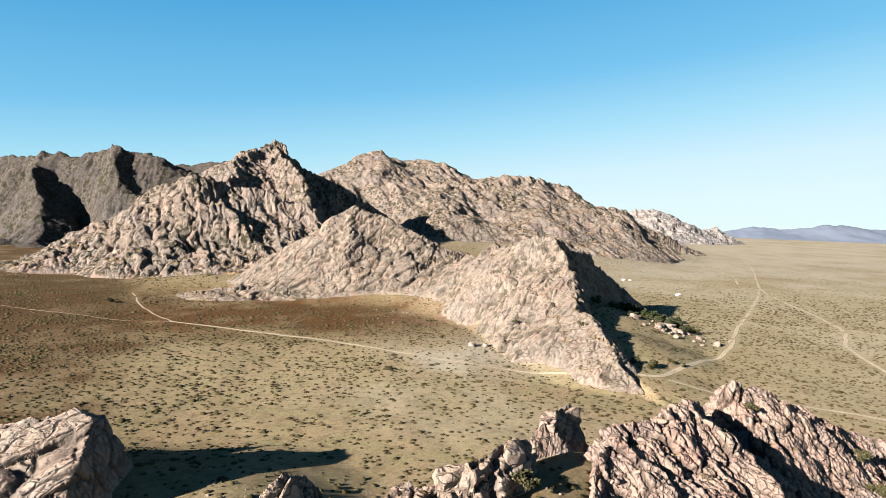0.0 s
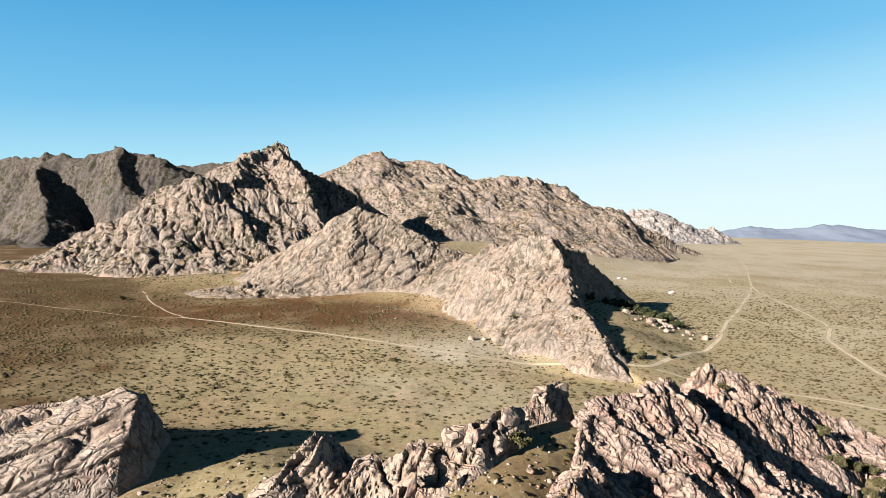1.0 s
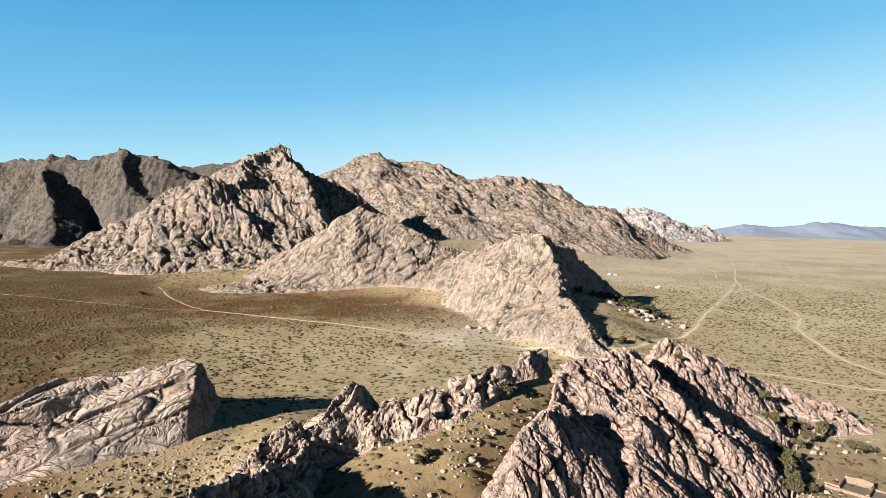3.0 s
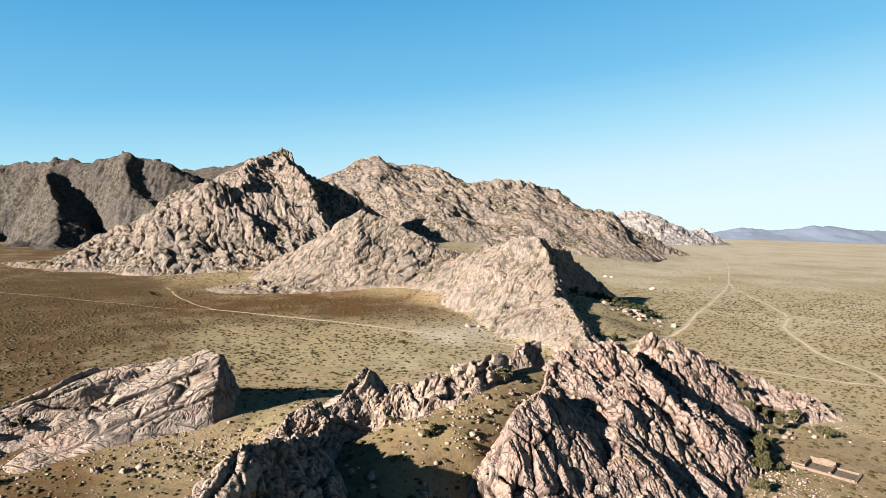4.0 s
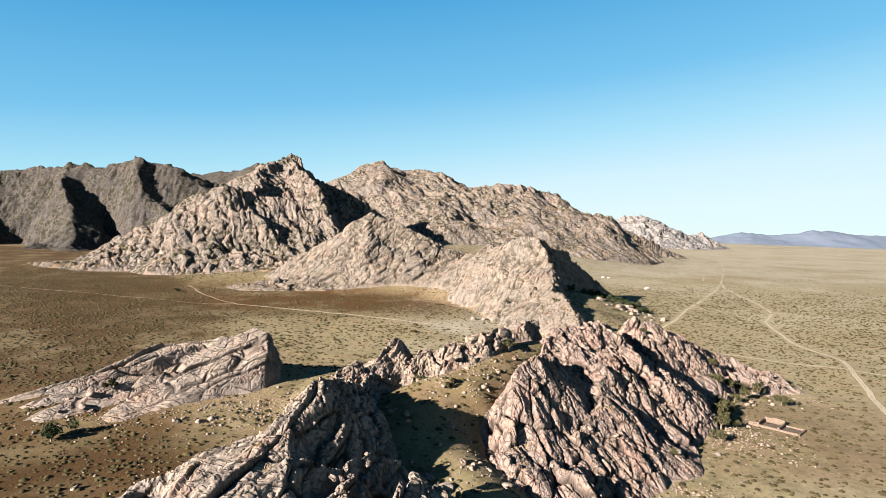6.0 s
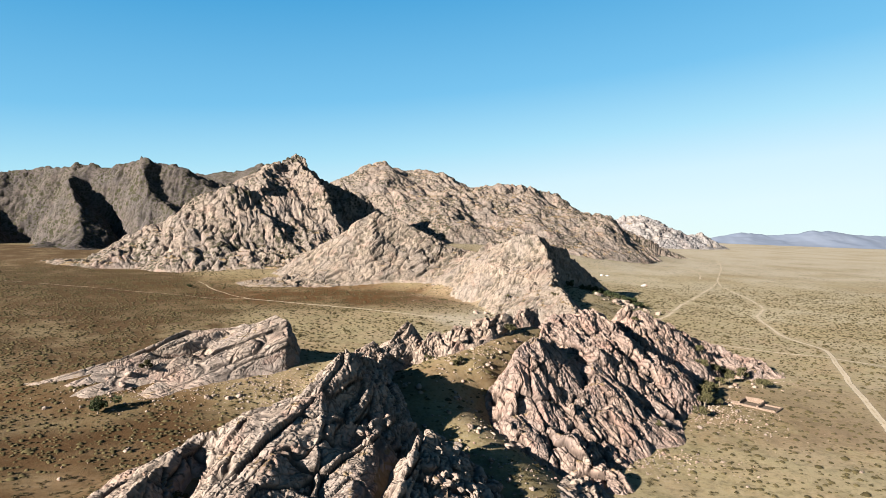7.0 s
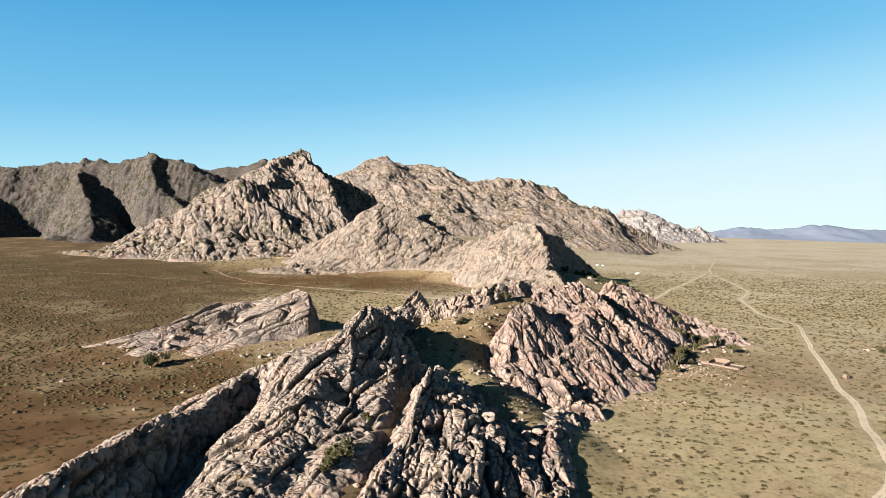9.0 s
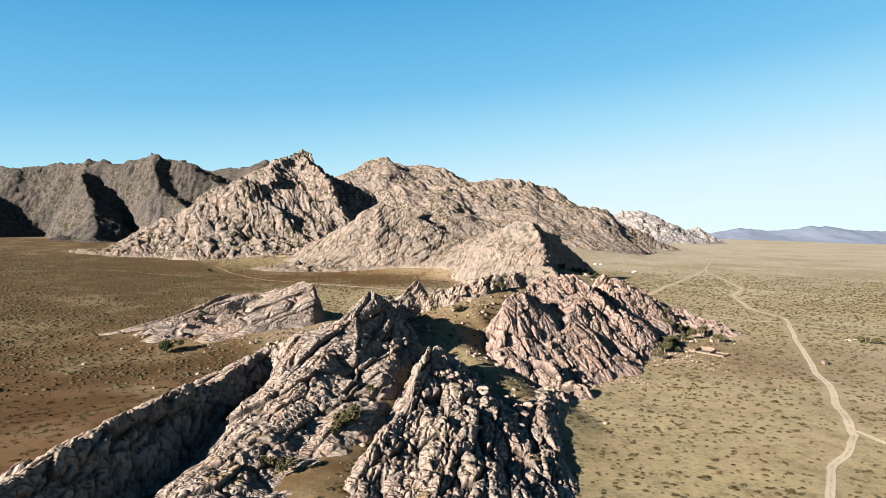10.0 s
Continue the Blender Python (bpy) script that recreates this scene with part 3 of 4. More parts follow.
def rock_mass(name, label, ridges, box, step, material, seed, size, strike, dip=35, saw=1.5, blocky=1.0, broad=(20.0, 1.2), bend=2.0, category="rock outcrop", soft=1.5, long=2.2, sink=0.8, crisp=False, scales=(1.0, 0.42), blocks=0, rasp=0.06, plunge=0, wave=0.9, cliffs=(), bays=()):
    """A hill of rock. broad: length and height of the large folds in its flanks; bend: metres by which its outline wanders.
    cliffs: (x, y, way it faces, steepness) where the rock breaks off; bays: (x, y, length, width, turn, depth) hollows in it."""
    x0, y0, x1, y1 = box
    xs, ys = np.arange(x0, x1, step), np.arange(y0, y1, step)
    x, y = np.meshgrid(xs, ys)
    wide, tall = broad
    wx = x + bend * fbm(x / wide, y / wide, 0 * x, seed + 100, 3)
    wy = y + bend * fbm(x / wide + 31, y / wide, 0 * x, seed + 101, 3)
    h = hull(wx, wy, ridges, soft, cliffs, bays)
    # gullies that run down and aslant
    c, d = math.cos(radians(strike)), math.sin(radians(strike))
    u, v = (x * c + y * d) / (2.0 * wide), (-x * d + y * c) / wide
    fold = 0.6 * (0.5 - np.abs(fbm(u, v, 0 * x, seed + 110, 4))) + 0.5 * fbm(x / wide * 1.7, y / wide * 1.7, 0 * x, seed + 120, 4) - 0.12
    crest = np.clip(h / (6 * tall), 0, 1)
    h = h + crest * tall * fold * 1.6
    floor = ground_height(x, y)
    keep = h > floor - sink
    h = np.maximum(h, floor - 2.5 * sink)
    pos, gap = rock_surface(x, y, h, floor, seed, size, strike, dip, saw, blocky, long, scales, rasp, plunge, wave)
    me, used = grid_mesh(name, xs, ys, pos.reshape(-1, 3), keep, not crisp)
    paint(me, "gap", gap.ravel()[used])
    me.materials.append(material)
    ROCKS.append((ridges, soft, cliffs, bays))
    made = tagged(new(name, me), label, category)
    if blocks:
        set_blocks(made, pos, keep & (pos[..., 2] > floor + 0.5), material, seed, size, strike, blocks)
    return made


# the slab of tilted fins
rock_mass("granite_outcrop", "pale granite outcrop of tilted slabs on dry soil",
          [([(-95, 58.5, 1.8, 5, 4), (-86, 66, 4.8, 7, 4), (-78, 73, 7.8, 9, 4.5), (-71, 80, 10.8, 10, 5), (-62, 84, 11.4, 10, 7), (-56, 84, 12.4, 9, 10)], 0.8),
           ([(-66, 56, 3.5, 6, 8), (-59, 66, 8.5, 8, 14), (-53, 75, 13.2, 10, 20), (-49, 79, 15.4, 10, 24), (-45.5, 77.5, 14.5, 6, 20)], 0.75),
           ([(-87, 56.5, 2.4, 5, 3.4), (-78, 63, 6.6, 7, 3.6), (-68, 71, 9.4, 9, 4), (-62, 77, 10.8, 9, 5)], 0.8),
           ([(-80, 52, 2.8, 6, 4), (-70, 60, 5.8, 7, 4.5), (-63, 67, 8, 8, 5)], 0.8),
           ([(-47, 62, 7, 6, 7), (-41.5, 70, 8.8, 6, 7)], 0.7)],
          (-112, 40, -28, 104), 0.17, ROCK_SLAB, 3, 5.2, 42, plunge=-14, blocky=0.6, blocks=24, saw=2.6, broad=(18, 0.3), bend=1.0, crisp=True, long=5.0, wave=0.3, rasp=0.035, scales=(1.0, 0.45, 0.2), cliffs=((-45.2, 78, 18, 1.7), (-43.0, 69.0, -50, 2.4)))
# the crest with the upright fin and the knob
crest_row = rock_mass("granite_outcrop", "row of pale rounded granite boulders on a sandy ridge",
          [([(-18.5, 44.5, 13.5, 4, 6), (-15.5, 50, 16.8, 3.5, 7), (-13.3, 53.5, 18.6, 3, 8), (-12.2, 56, 17, 3, 6)], 0.5),
           ([(-9.5, 50, 15.2, 5, 6), (-7.5, 52.5, 17.0, 5, 7), (-3.7, 52.8, 18.2, 5, 8), (0.5, 54, 19.2, 6, 9), (3.5, 54.5, 20.3, 6, 9), (7.4, 58, 20.3, 6, 7), (10, 62, 18.2, 5, 5)], 0.6),
           ([(-6.5, 46, 12.6, 5, 5), (-3.7, 47.4, 15.7, 6, 6), (1.5, 50, 16.4, 6, 6), (5.5, 53.5, 17.4, 5, 4)], 0.6),
           ([(10, 65, 18.2, 6, 5), (13, 68.6, 20.2, 7, 7), (16, 72.3, 20.0, 7, 6)], 0.5),
           ([(-22, 40, 14.5, 9, 8), (-19.5, 45, 16, 9, 8)], 0.6)],
          (-36, 30, 30, 84), 0.17, ROCK_NEAR, 11, 2.6, 55, plunge=-15, blocks=140, blocky=0.85, saw=0.5, broad=(10, 0.6), bend=1.0, crisp=True, rasp=0.05, scales=(1.0, 0.45, 0.2))
big = []
for i in range(6):
    me = boulder_mesh("block", 940 + i, 8, 4)
    me.materials.append(ROCK_NEAR)
    big.append(me)
for i, (x, y, z, a, b, c, tip, turn) in enumerate((
        (-13.8, 52.6, 14.2, 4.0, 2.7, 4.8, 26, 48), (-16.6, 49.6, 12.6, 3.2, 1.8, 3.8, 30, 50), (-8.0, 51.6, 15.6, 1.8, 1.2, 1.5, 18, 45),
        (-3.4, 48.0, 15.2, 1.8, 1.2, 1.5, 20, 40), (1.4, 54.0, 18.4, 2.0, 1.4, 1.6, 16, 35), (7.2, 57.6, 19.4, 1.7, 1.3, 1.4, 8, 30),
        (12.6, 68.2, 18.8, 1.9, 1.4, 1.6, 12, 70), (15.8, 71.8, 18.8, 1.7, 1.3, 1.5, 10, 20))):
    ob = new("block", big[i % 6])
    ob.parent = crest_row
    ob.matrix_basis = pose(x, y, z, 0, -tip, turn) @ Matrix.Diagonal((a, b, c, 1))
# the rosy ridge
rock_mass("granite_ridge", "rosy granite ridge with long tilted joints",
          [([(16, 62, 16.5, 8, 18), (22.5, 68, 19.3, 9, 24), (31, 78, 19.3, 10, 27), (42, 91, 18.6, 12, 23), (55, 96.5, 16, 14, 16.5), (70, 102, 9.5, 13, 11), (82, 100, 4.6, 9, 10), (88, 97, 1.5, 5, 6)], 0.72),
           ([(22, 67, 18.8, 7, 18), (17.5, 58, 17.8, 7, 18), (11.5, 46, 16.4, 9, 20), (7.5, 36, 12.8, 14, 17), (6, 30, 9.4, 12, 11)][::-1], 0.8),
           ([(26, 60, 13.2, 12, 16), (24, 46, 10.2, 12, 14), (19, 33, 7.0, 9, 10)], 0.9),
           ([(35, 72, 11.8, 14, 16), (36, 60, 7.4, 12, 14), (33, 48, 4.6, 10, 10)], 0.9),
           ([(14, 24, 4.2, 4, 5), (19, 19, 2.6, 4, 4)], 0.8)],
          (-6, 10, 104, 124), 0.17, ROCK_RED, 23, 3.4, -55, plunge=28, dip=40, blocky=0.9, blocks=200, wave=0.8, saw=0.45, broad=(16, 1.7), long=1.7, crisp=True, rasp=0.05, scales=(1.0, 0.45, 0.2),
          bays=((40.5, 84, 9, 6.5, -75, 6.0),))
# the crest above the hollow and the wall that runs from it
rock_mass("granite_ridge", "weathered granite ridge with a steep shaded face",
          [([(-18.5, 46, 13.0, 12, 8), (-20.5, 36, 14.5, 14, 10), (-19.8, 24, 18.0, 16, 14), (-21.2, 18, 20.2, 16, 20), (-22.7, 10.6, 16.6, 14, 21), (-21, 3, 12.6, 12, 20), (-20, -4, 9.2, 10, 18), (-20.5, -12, 6.6, 8, 14)], 1.05),
           ([(-23, 12, 15.6, 12, 10), (-31.6, 7.5, 12.0, 11, 9), (-39, 5, 9.4, 7, 6)], 0.9),
           ([(-38.5, 6, 9.4, 8, 14), (-40, -8, 9.6, 4, 14), (-43.2, -20.5, 9.2, 3.4, 14), (-45, -28.5, 9.0, 3.6, 14), (-48, -42, 8.2, 4, 13), (-54, -62, 6.5, 6, 12)], 0.8),
           ([(-25, 7, 14.2, 13, 20), (-26, -4, 11.2, 12, 15), (-28, -14, 8.8, 11, 13), (-30, -28, 6.4, 10, 10), (-33, -46, 4.2, 9, 8)], -1.2),
           ([(-15, 7, 11.2, 6, 9), (-18, -7, 7.8, 9, 11), (-20.5, -20, 5.6, 9, 10), (-22, -36, 4, 8, 9)], -1.2),
           ([(-20, 6, 13.6, 5, 6), (-16.5, 9, 12.2, 5, 5), (-12.9, 14.5, 12.0, 6, 4), (-10, 18, 9.4, 4, 4)], 0.8)],
          (-98, -70, -4, 58), 0.17, ROCK_BLOCK, 37, 3.6, 58, plunge=-24, wave=0.4, blocks=40, saw=1.5, broad=(16, 0.9), bend=1.2, crisp=True, rasp=0.04, long=3.4, scales=(1.0, 0.45, 0.2))
# the buttress
buttress = rock_mass("granite_ridge", "narrow granite rib with stacked rounded blocks",
          [([(-6.5, 11, 9.6, 9, 5), (-8.2, 8, 11.2, 15, 6), (-10, 0, 11.0, 17, 7), (-11, -8, 9.4, 15, 8), (-12, -17, 7.6, 13, 9), (-14, -30, 5.4, 10, 9), (-17, -50, 3.2, 9, 9)], 1.0),
           ([(-6, -6, 8.6, 13, 8), (-6, -14, 7.4, 14, 8), (-6, -26, 5.6, 14, 9), (-8, -44, 3.4, 13, 9)], -1.2),
           ([(14, 15, 2.4, 5, 5), (10, 6, 3.0, 6, 8), (7.5, -3, 3.2, 6, 9), (5, -16, 3.0, 6, 9), (2, -34, 2.2, 6, 8)], -1.2)],
          (-32, -64, 24, 24), 0.16, ROCK_BLOCK, 41, 3.4, -105, plunge=18, wave=0.4, blocky=0.85, blocks=30, saw=1.0, broad=(12, 0.9), bend=1.2, long=3.6, crisp=True, rasp=0.04, scales=(1.0, 0.45, 0.2))
# the knob beside the shaded cliff
rock_mass("granite_hill", "pale granite hill with a dark shaded cliff",
          [([(56, 159, 1.5, 7, 9), (48, 164, 9, 8, 15), (46, 172, 13, 9, 17), (43.5, 188, 13.5, 9, 20), (44.5, 208, 18.5, 9, 28), (46, 230, 28, 10, 34), (43.5, 245, 34.5, 12, 16), (33, 250, 34, 22, 30), (27, 290, 29, 34, 40)][::-1], 0.75),
           ([(43.5, 246, 34.5, 18, 11), (61, 265, 31, 19, 12), (80, 290, 18, 17, 12), (102, 300, 2.5, 10, 10)], 0.75)],
          (-28, 140, 130, 350), 0.42, ROCK_MID, 53, 4.0, 42, plunge=-30, long=3.5, blocky=0.75, blocks=120, saw=1.5, broad=(26, 2.2), bend=3, crisp=True, category="rocky hill", soft=3, rasp=0.09, scales=(1.0, 0.45))
# the hill in the middle
rock_mass("granite_hill", "pale granite hill strewn with rubble",
          [([(-118, 328, 5, 30, 26), (-87, 332, 24, 40, 40), (-74, 334, 36, 45, 42), (-54, 336, 48, 55, 44), (-43, 336, 46, 60, 44), (-24, 334, 40, 60, 42), (-4, 332, 30, 60, 42), (8, 322, 23, 50, 40), (22, 302, 28, 40, 36), (32, 300, 30, 40, 36)], 0.95),
           ([(-112, 294, 4, 20, 16), (-88, 300, 9, 30, 18), (-60, 308, 11, 30, 20), (-30, 312, 11, 40, 18), (-4, 306, 13, 40, 18)], 0.9)],
          (-150, 232, 90, 410), 0.52, ROCK_MID, 61, 5.0, 34, plunge=-28, long=4.0, wave=0.5, blocky=0.75, saw=2.4, broad=(32, 3.4), bend=4, crisp=True, category="rocky hill", soft=4, rasp=0.09, scales=(1.0, 0.42))
# the main peak
rock_mass("granite_mountain", "rugged granite mountain with a dark shaded side",
          [([(-285, 398, 3, 40, 40), (-248, 402, 24, 50, 45), (-242, 430, 41, 60, 60), (-222, 432, 55, 70, 72), (-193, 436, 66, 80, 80), (-172, 448, 66, 90, 95), (-177, 500, 84, 90, 120), (-178, 545, 104, 80, 120), (-164, 553, 113, 70, 62),
             (-148, 553, 102, 70, 50), (-127, 552, 86, 70, 42), (-106, 552, 76, 70, 40), (-86, 552, 65, 60, 38), (-60, 552, 45, 50, 34), (-34, 552, 24, 40, 30), (-15, 550, 10, 30, 24)], 1.0),
           ([(-177, 552, 105, 18, 16), (-168, 553, 114, 17, 15), (-157, 553, 114, 16, 15), (-149, 553, 104, 16, 14)], 0.5),
           ([(-172, 448, 64, 60, 60), (-150, 424, 44, 60, 55), (-132, 392, 18, 40, 40)], 1.0),
           ([(-290, 392, 3, 30, 22), (-250, 392, 10, 40, 30), (-205, 384, 14, 50, 34), (-160, 376, 15, 50, 30), (-115, 366, 12, 40, 30)], 0.9),
           ([(-172, 447, 66, 70, 60), (-147, 446, 59, 75, 56), (-125, 446, 52, 75, 52), (-103, 446, 42, 70, 46), (-84, 442, 32, 60, 40)], 1.0),
           ([(-164, 553, 110, 60, 110), (-138, 510, 88, 55, 120), (-116, 470, 62, 50, 110), (-98, 430, 38, 50, 60), (-88, 398, 20, 40, 40)], 1.0)],
          (-345, 330, 110, 610), 0.8, ROCK_FAR, 71, 8.0, -56, plunge=50, long=3.2, wave=0.6, blocky=0.7, saw=3.6, broad=(46, 6.0), bend=6, crisp=True, category="mountain", soft=8, rasp=0.10, scales=(1.0, 0.42))
# the range behind
rock_mass("granite_mountain", "long granite range behind the main peak",
          [([(-260, 850, 84, 200, 150), (-171, 850, 101, 200, 190), (-131, 850, 119, 200, 220), (-95, 850, 143, 200, 250), (-58, 850, 125, 200, 250), (-26, 850, 124, 200, 250), (31, 850, 109, 200, 240), (59, 850, 117, 200, 230),
             (112, 852, 109, 200, 220), (170, 900, 102, 200, 180), (214, 900, 77, 180, 120), (248, 905, 70, 150, 90), (285, 950, 66, 140, 70), (308, 955, 45, 120, 50), (380, 1020, 18, 60, 40), (445, 1068, 2, 30, 30)], 0.9),
           ([(60, 840, 100, 90, 90), (90, 740, 52, 90, 80), (130, 690, 28, 70, 60)], 1.0),
           ([(250, 900, 40, 70, 60), (225, 860, 22, 50, 40), (205, 840, 8, 40, 30)], 1.0)],
          (-420, 590, 470, 1010), 1.8, ROCK_FAR, 83, 11.0, -50, plunge=35, long=3.0, blocky=0.6, saw=3.6, broad=(75, 8.0), bend=8, crisp=True, scales=(1.0, 0.4), category="mountain", soft=12, rasp=0.09)
# the dark range
rock_mass("scrubby_mountain", "dark scrub-covered mountain range partly in shade",
          [([(-900, 735, 70, 200, 140), (-700, 738, 84, 200, 130), (-600, 740, 92, 200, 60), (-533, 740, 103, 200, 55), (-500, 740, 110, 200, 55), (-455, 742, 102, 200, 55), (-397, 742, 114, 200, 60), (-354, 745, 102, 200, 75), (-300, 760, 84, 180, 130), (-230, 790, 60, 150, 100)], 0.9),
           ([(-500, 735, 100, 70, 60), (-478, 690, 74, 60, 46), (-450, 640, 40, 50, 36), (-428, 596, 8, 30, 24)], 1.0),
           ([(-398, 735, 100, 80, 60), (-374, 690, 70, 66, 46), (-340, 640, 32, 50, 36), (-316, 596, 6, 30, 24)], 1.0),
           ([(-640, 735, 84, 90, 60), (-625, 690, 62, 70, 46), (-600, 640, 32, 50, 36), (-585, 590, 8, 30, 24)], 1.0)],
          (-980, 560, -160, 800), 2.2, ROCK_DARK, 91, 9.0, 50, plunge=-20, blocky=0.8, saw=1.6, broad=(80, 6.0), bend=18, crisp=True, scales=(1.0, 0.4), category="mountain", soft=12, rasp=0.09)
rock_mass("scrubby_mountain", "grey scrub-covered ridge behind the dark range",
          [([(-620, 1000, 100, 200, 200), (-450, 1000, 121, 200, 200), (-383, 1000, 130, 200, 200), (-345, 1000, 144, 200, 200), (-290, 1000, 132, 200, 200), (-180, 1000, 90, 200, 200)], 0.9)],
          (-840, 790, 0, 1210), 5.0, ROCK_DARK, 95, 14.0, 50, saw=1.5, broad=(140, 6.0), bend=16, crisp=True, scales=(1.0,), category="mountain", soft=12)
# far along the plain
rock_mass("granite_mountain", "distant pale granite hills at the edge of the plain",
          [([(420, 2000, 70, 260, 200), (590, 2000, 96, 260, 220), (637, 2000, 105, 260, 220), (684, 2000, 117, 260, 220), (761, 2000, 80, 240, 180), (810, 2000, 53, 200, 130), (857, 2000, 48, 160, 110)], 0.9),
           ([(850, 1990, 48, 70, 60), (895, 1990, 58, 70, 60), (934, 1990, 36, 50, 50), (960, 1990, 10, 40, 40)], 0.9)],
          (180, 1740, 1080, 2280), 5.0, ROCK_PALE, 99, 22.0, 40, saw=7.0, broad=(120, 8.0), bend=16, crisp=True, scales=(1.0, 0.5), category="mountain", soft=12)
rock_mass("far_hills", "low hills on the far horizon, painted blue-grey as by haze",
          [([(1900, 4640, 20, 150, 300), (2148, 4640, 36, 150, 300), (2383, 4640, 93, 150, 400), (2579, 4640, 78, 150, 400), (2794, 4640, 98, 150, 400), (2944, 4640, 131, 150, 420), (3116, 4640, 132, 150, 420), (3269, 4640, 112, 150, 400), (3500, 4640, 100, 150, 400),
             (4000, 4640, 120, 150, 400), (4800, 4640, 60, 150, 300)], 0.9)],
          (1600, 4150, 5000, 4790), 24.0, HILL_HAZE, 105, 60.0, 40, saw=2.0, blocky=0.15, broad=(400, 6.0), bend=30, scales=(1.0,), category="hill", soft=20)


def rock_height(x, y):
    h = np.full(x.shape, -99.0)
    for mass in ROCKS:
        h = np.maximum(h, hull(x, y, *mass))
    return h


def standing(x, y):
    """Height of the soil or of the smooth rock at one place."""
    a, b = np.array([float(x)]), np.array([float(y)])
    return float(max(ground_height(a, b)[0], rock_height(a, b)[0]))


# long blocks that stand out of the shaded side of the buttress and of the hollow
slabs = []
for i in range(6):
    me = boulder_mesh("block", 900 + i, 11, 3)
    me.materials.append(ROCK_BLOCK)
    slabs.append(me)
rnd = random.Random(12)
for i in range(127):
    if i < 115:
        a = rnd.uniform(0, 1)
        x, y = -7 + 13 * a + rnd.gauss(0, 1.6), 8 - 9 * a + rnd.gauss(0, 5.0)
    else:
        x, y = rnd.gauss(-15, 3.0), rnd.gauss(10, 3.5)
    a = rnd.choice((0.35, 0.5, 0.6, 0.8, 1.1)) * (1 if i < 115 else 0.6)
    ob = new("block", slabs[i % 6])
    ob.parent = buttress
    ob.matrix_basis = pose(x, y, standing(x, y) + 0.2 * a, rnd.gauss(0, 16), rnd.gauss(24, 12), -42 + rnd.gauss(0, 16)) @ Matrix.Diagonal((a * rnd.uniform(1.0, 1.5), a * rnd.uniform(0.7, 1.0), a * rnd.uniform(0.7, 1.1), 1))

# ---------------------------------------------------------------- elms and bushes


def crown_mesh(name, seed, radius, height, leaves, lobes, base):
    """Many small leaf sprays in uneven lobes, with gaps between."""
    rng = np.random.default_rng(seed)
    centres = np.stack([rng.normal(0, 0.48, lobes) * radius, rng.normal(0, 0.48, lobes) * radius, base + rng.uniform(0.25, 0.85, lobes) * height], 1)
    sizes = rng.uniform(0.28, 0.52, lobes) * radius
    which = rng.integers(0, lobes, leaves)
    d = rng.normal(0, 1, (leaves, 3))
    d /= np.linalg.norm(d, axis=1)[:, None]
    mid = centres[which] + d * (sizes[which] * rng.uniform(0.45, 1.08, leaves))[:, None] * (1, 1, 0.8)
    mid[:, 2] = np.maximum(mid[:, 2], 0.12)
    a = rng.normal(0, 1, (leaves, 3))
    a /= np.linalg.norm(a, axis=1)[:, None]
    b = np.cross(a, rng.normal(0, 1, (leaves, 3)))
    b /= np.linalg.norm(b, axis=1)[:, None]
    w = (rng.uniform(0.045, 0.105, leaves) * (0.6 + 0.4 * radius))[:, None]
    pos = np.stack([mid - a * w * 1.5, mid + b * w, mid + a * w * 1.5, mid - b * w], 1).reshape(-1, 3)
    return faces_mesh(name, pos, np.arange(leaves * 4).reshape(-1, 4), False)


def limb(bm, a, b, ra, rb, sides=6):
    a, b = Vector(a), Vector(b)
    q = (b - a).to_track_quat("Z", "Y").to_matrix()
    rings = [[bm.verts.new(p + q @ Vector((r * math.cos(6.2832 * i / sides), r * math.sin(6.2832 * i / sides), 0))) for i in range(sides)] for p, r in ((a, ra), (b, rb))]
    for i in range(sides):
        bm.faces.new((rings[0][i], rings[0][(i + 1) % sides], rings[1][(i + 1) % sides], rings[1][i]))
    bm.faces.new(rings[1])


def woody(name, seed, radius, height, leaves, lobes, trunk_height, leaf, label, category):
    rnd = random.Random(seed)
    thing = new(name)
    bm = bmesh.new()
    r = 0.05 * radius + 0.04
    top = (rnd.uniform(-0.1, 0.1), rnd.uniform(-0.1, 0.1), trunk_height)
    limb(bm, (0, 0, -0.4), top, r * 1.3, r)
    for i in range(5):
        ang = 6.2832 * i / 5 + rnd.uniform(-0.4, 0.4)
        out = radius * rnd.uniform(0.35, 0.6)
        elbow = (top[0] + 0.5 * out * math.cos(ang), top[1] + 0.5 * out * math.sin(ang), trunk_height + 0.25 * height)
        limb(bm, top, elbow, r * 0.7, r * 0.45, 5)
        limb(bm, elbow, (top[0] + out * math.cos(ang), top[1] + out * math.sin(ang), trunk_height + height * rnd.uniform(0.5, 0.75)), r * 0.45, r * 0.15, 5)
    part("trunk", bm, BARK, thing, "thin grey-brown trunk with bare limbs")
    me = crown_mesh("crown", seed, radius, height, leaves, lobes, trunk_height * 0.8)
    me.materials.append(leaf)
    crown = new("crown", me)
    crown.parent = thing
    return tagged(thing, label, category)


ELMS = [woody("elm_tree", 500 + i, 1.5, 2.0, 1300, 8, 0.9, LEAF, "low dusty-green elm at the foot of the rosy ridge", "tree") for i in range(3)]
BUSHES = [woody("bush", 520 + i, 1.1, 1.0, 950, 7, 0.2, LEAF, "olive-green bush growing among granite boulders", "bush") for i in range(3)]
DARK = woody("elm_tree", 540, 1.7, 2.0, 1800, 10, 0.4, LEAF_DARK, "lone dark green elm on the open steppe", "tree")


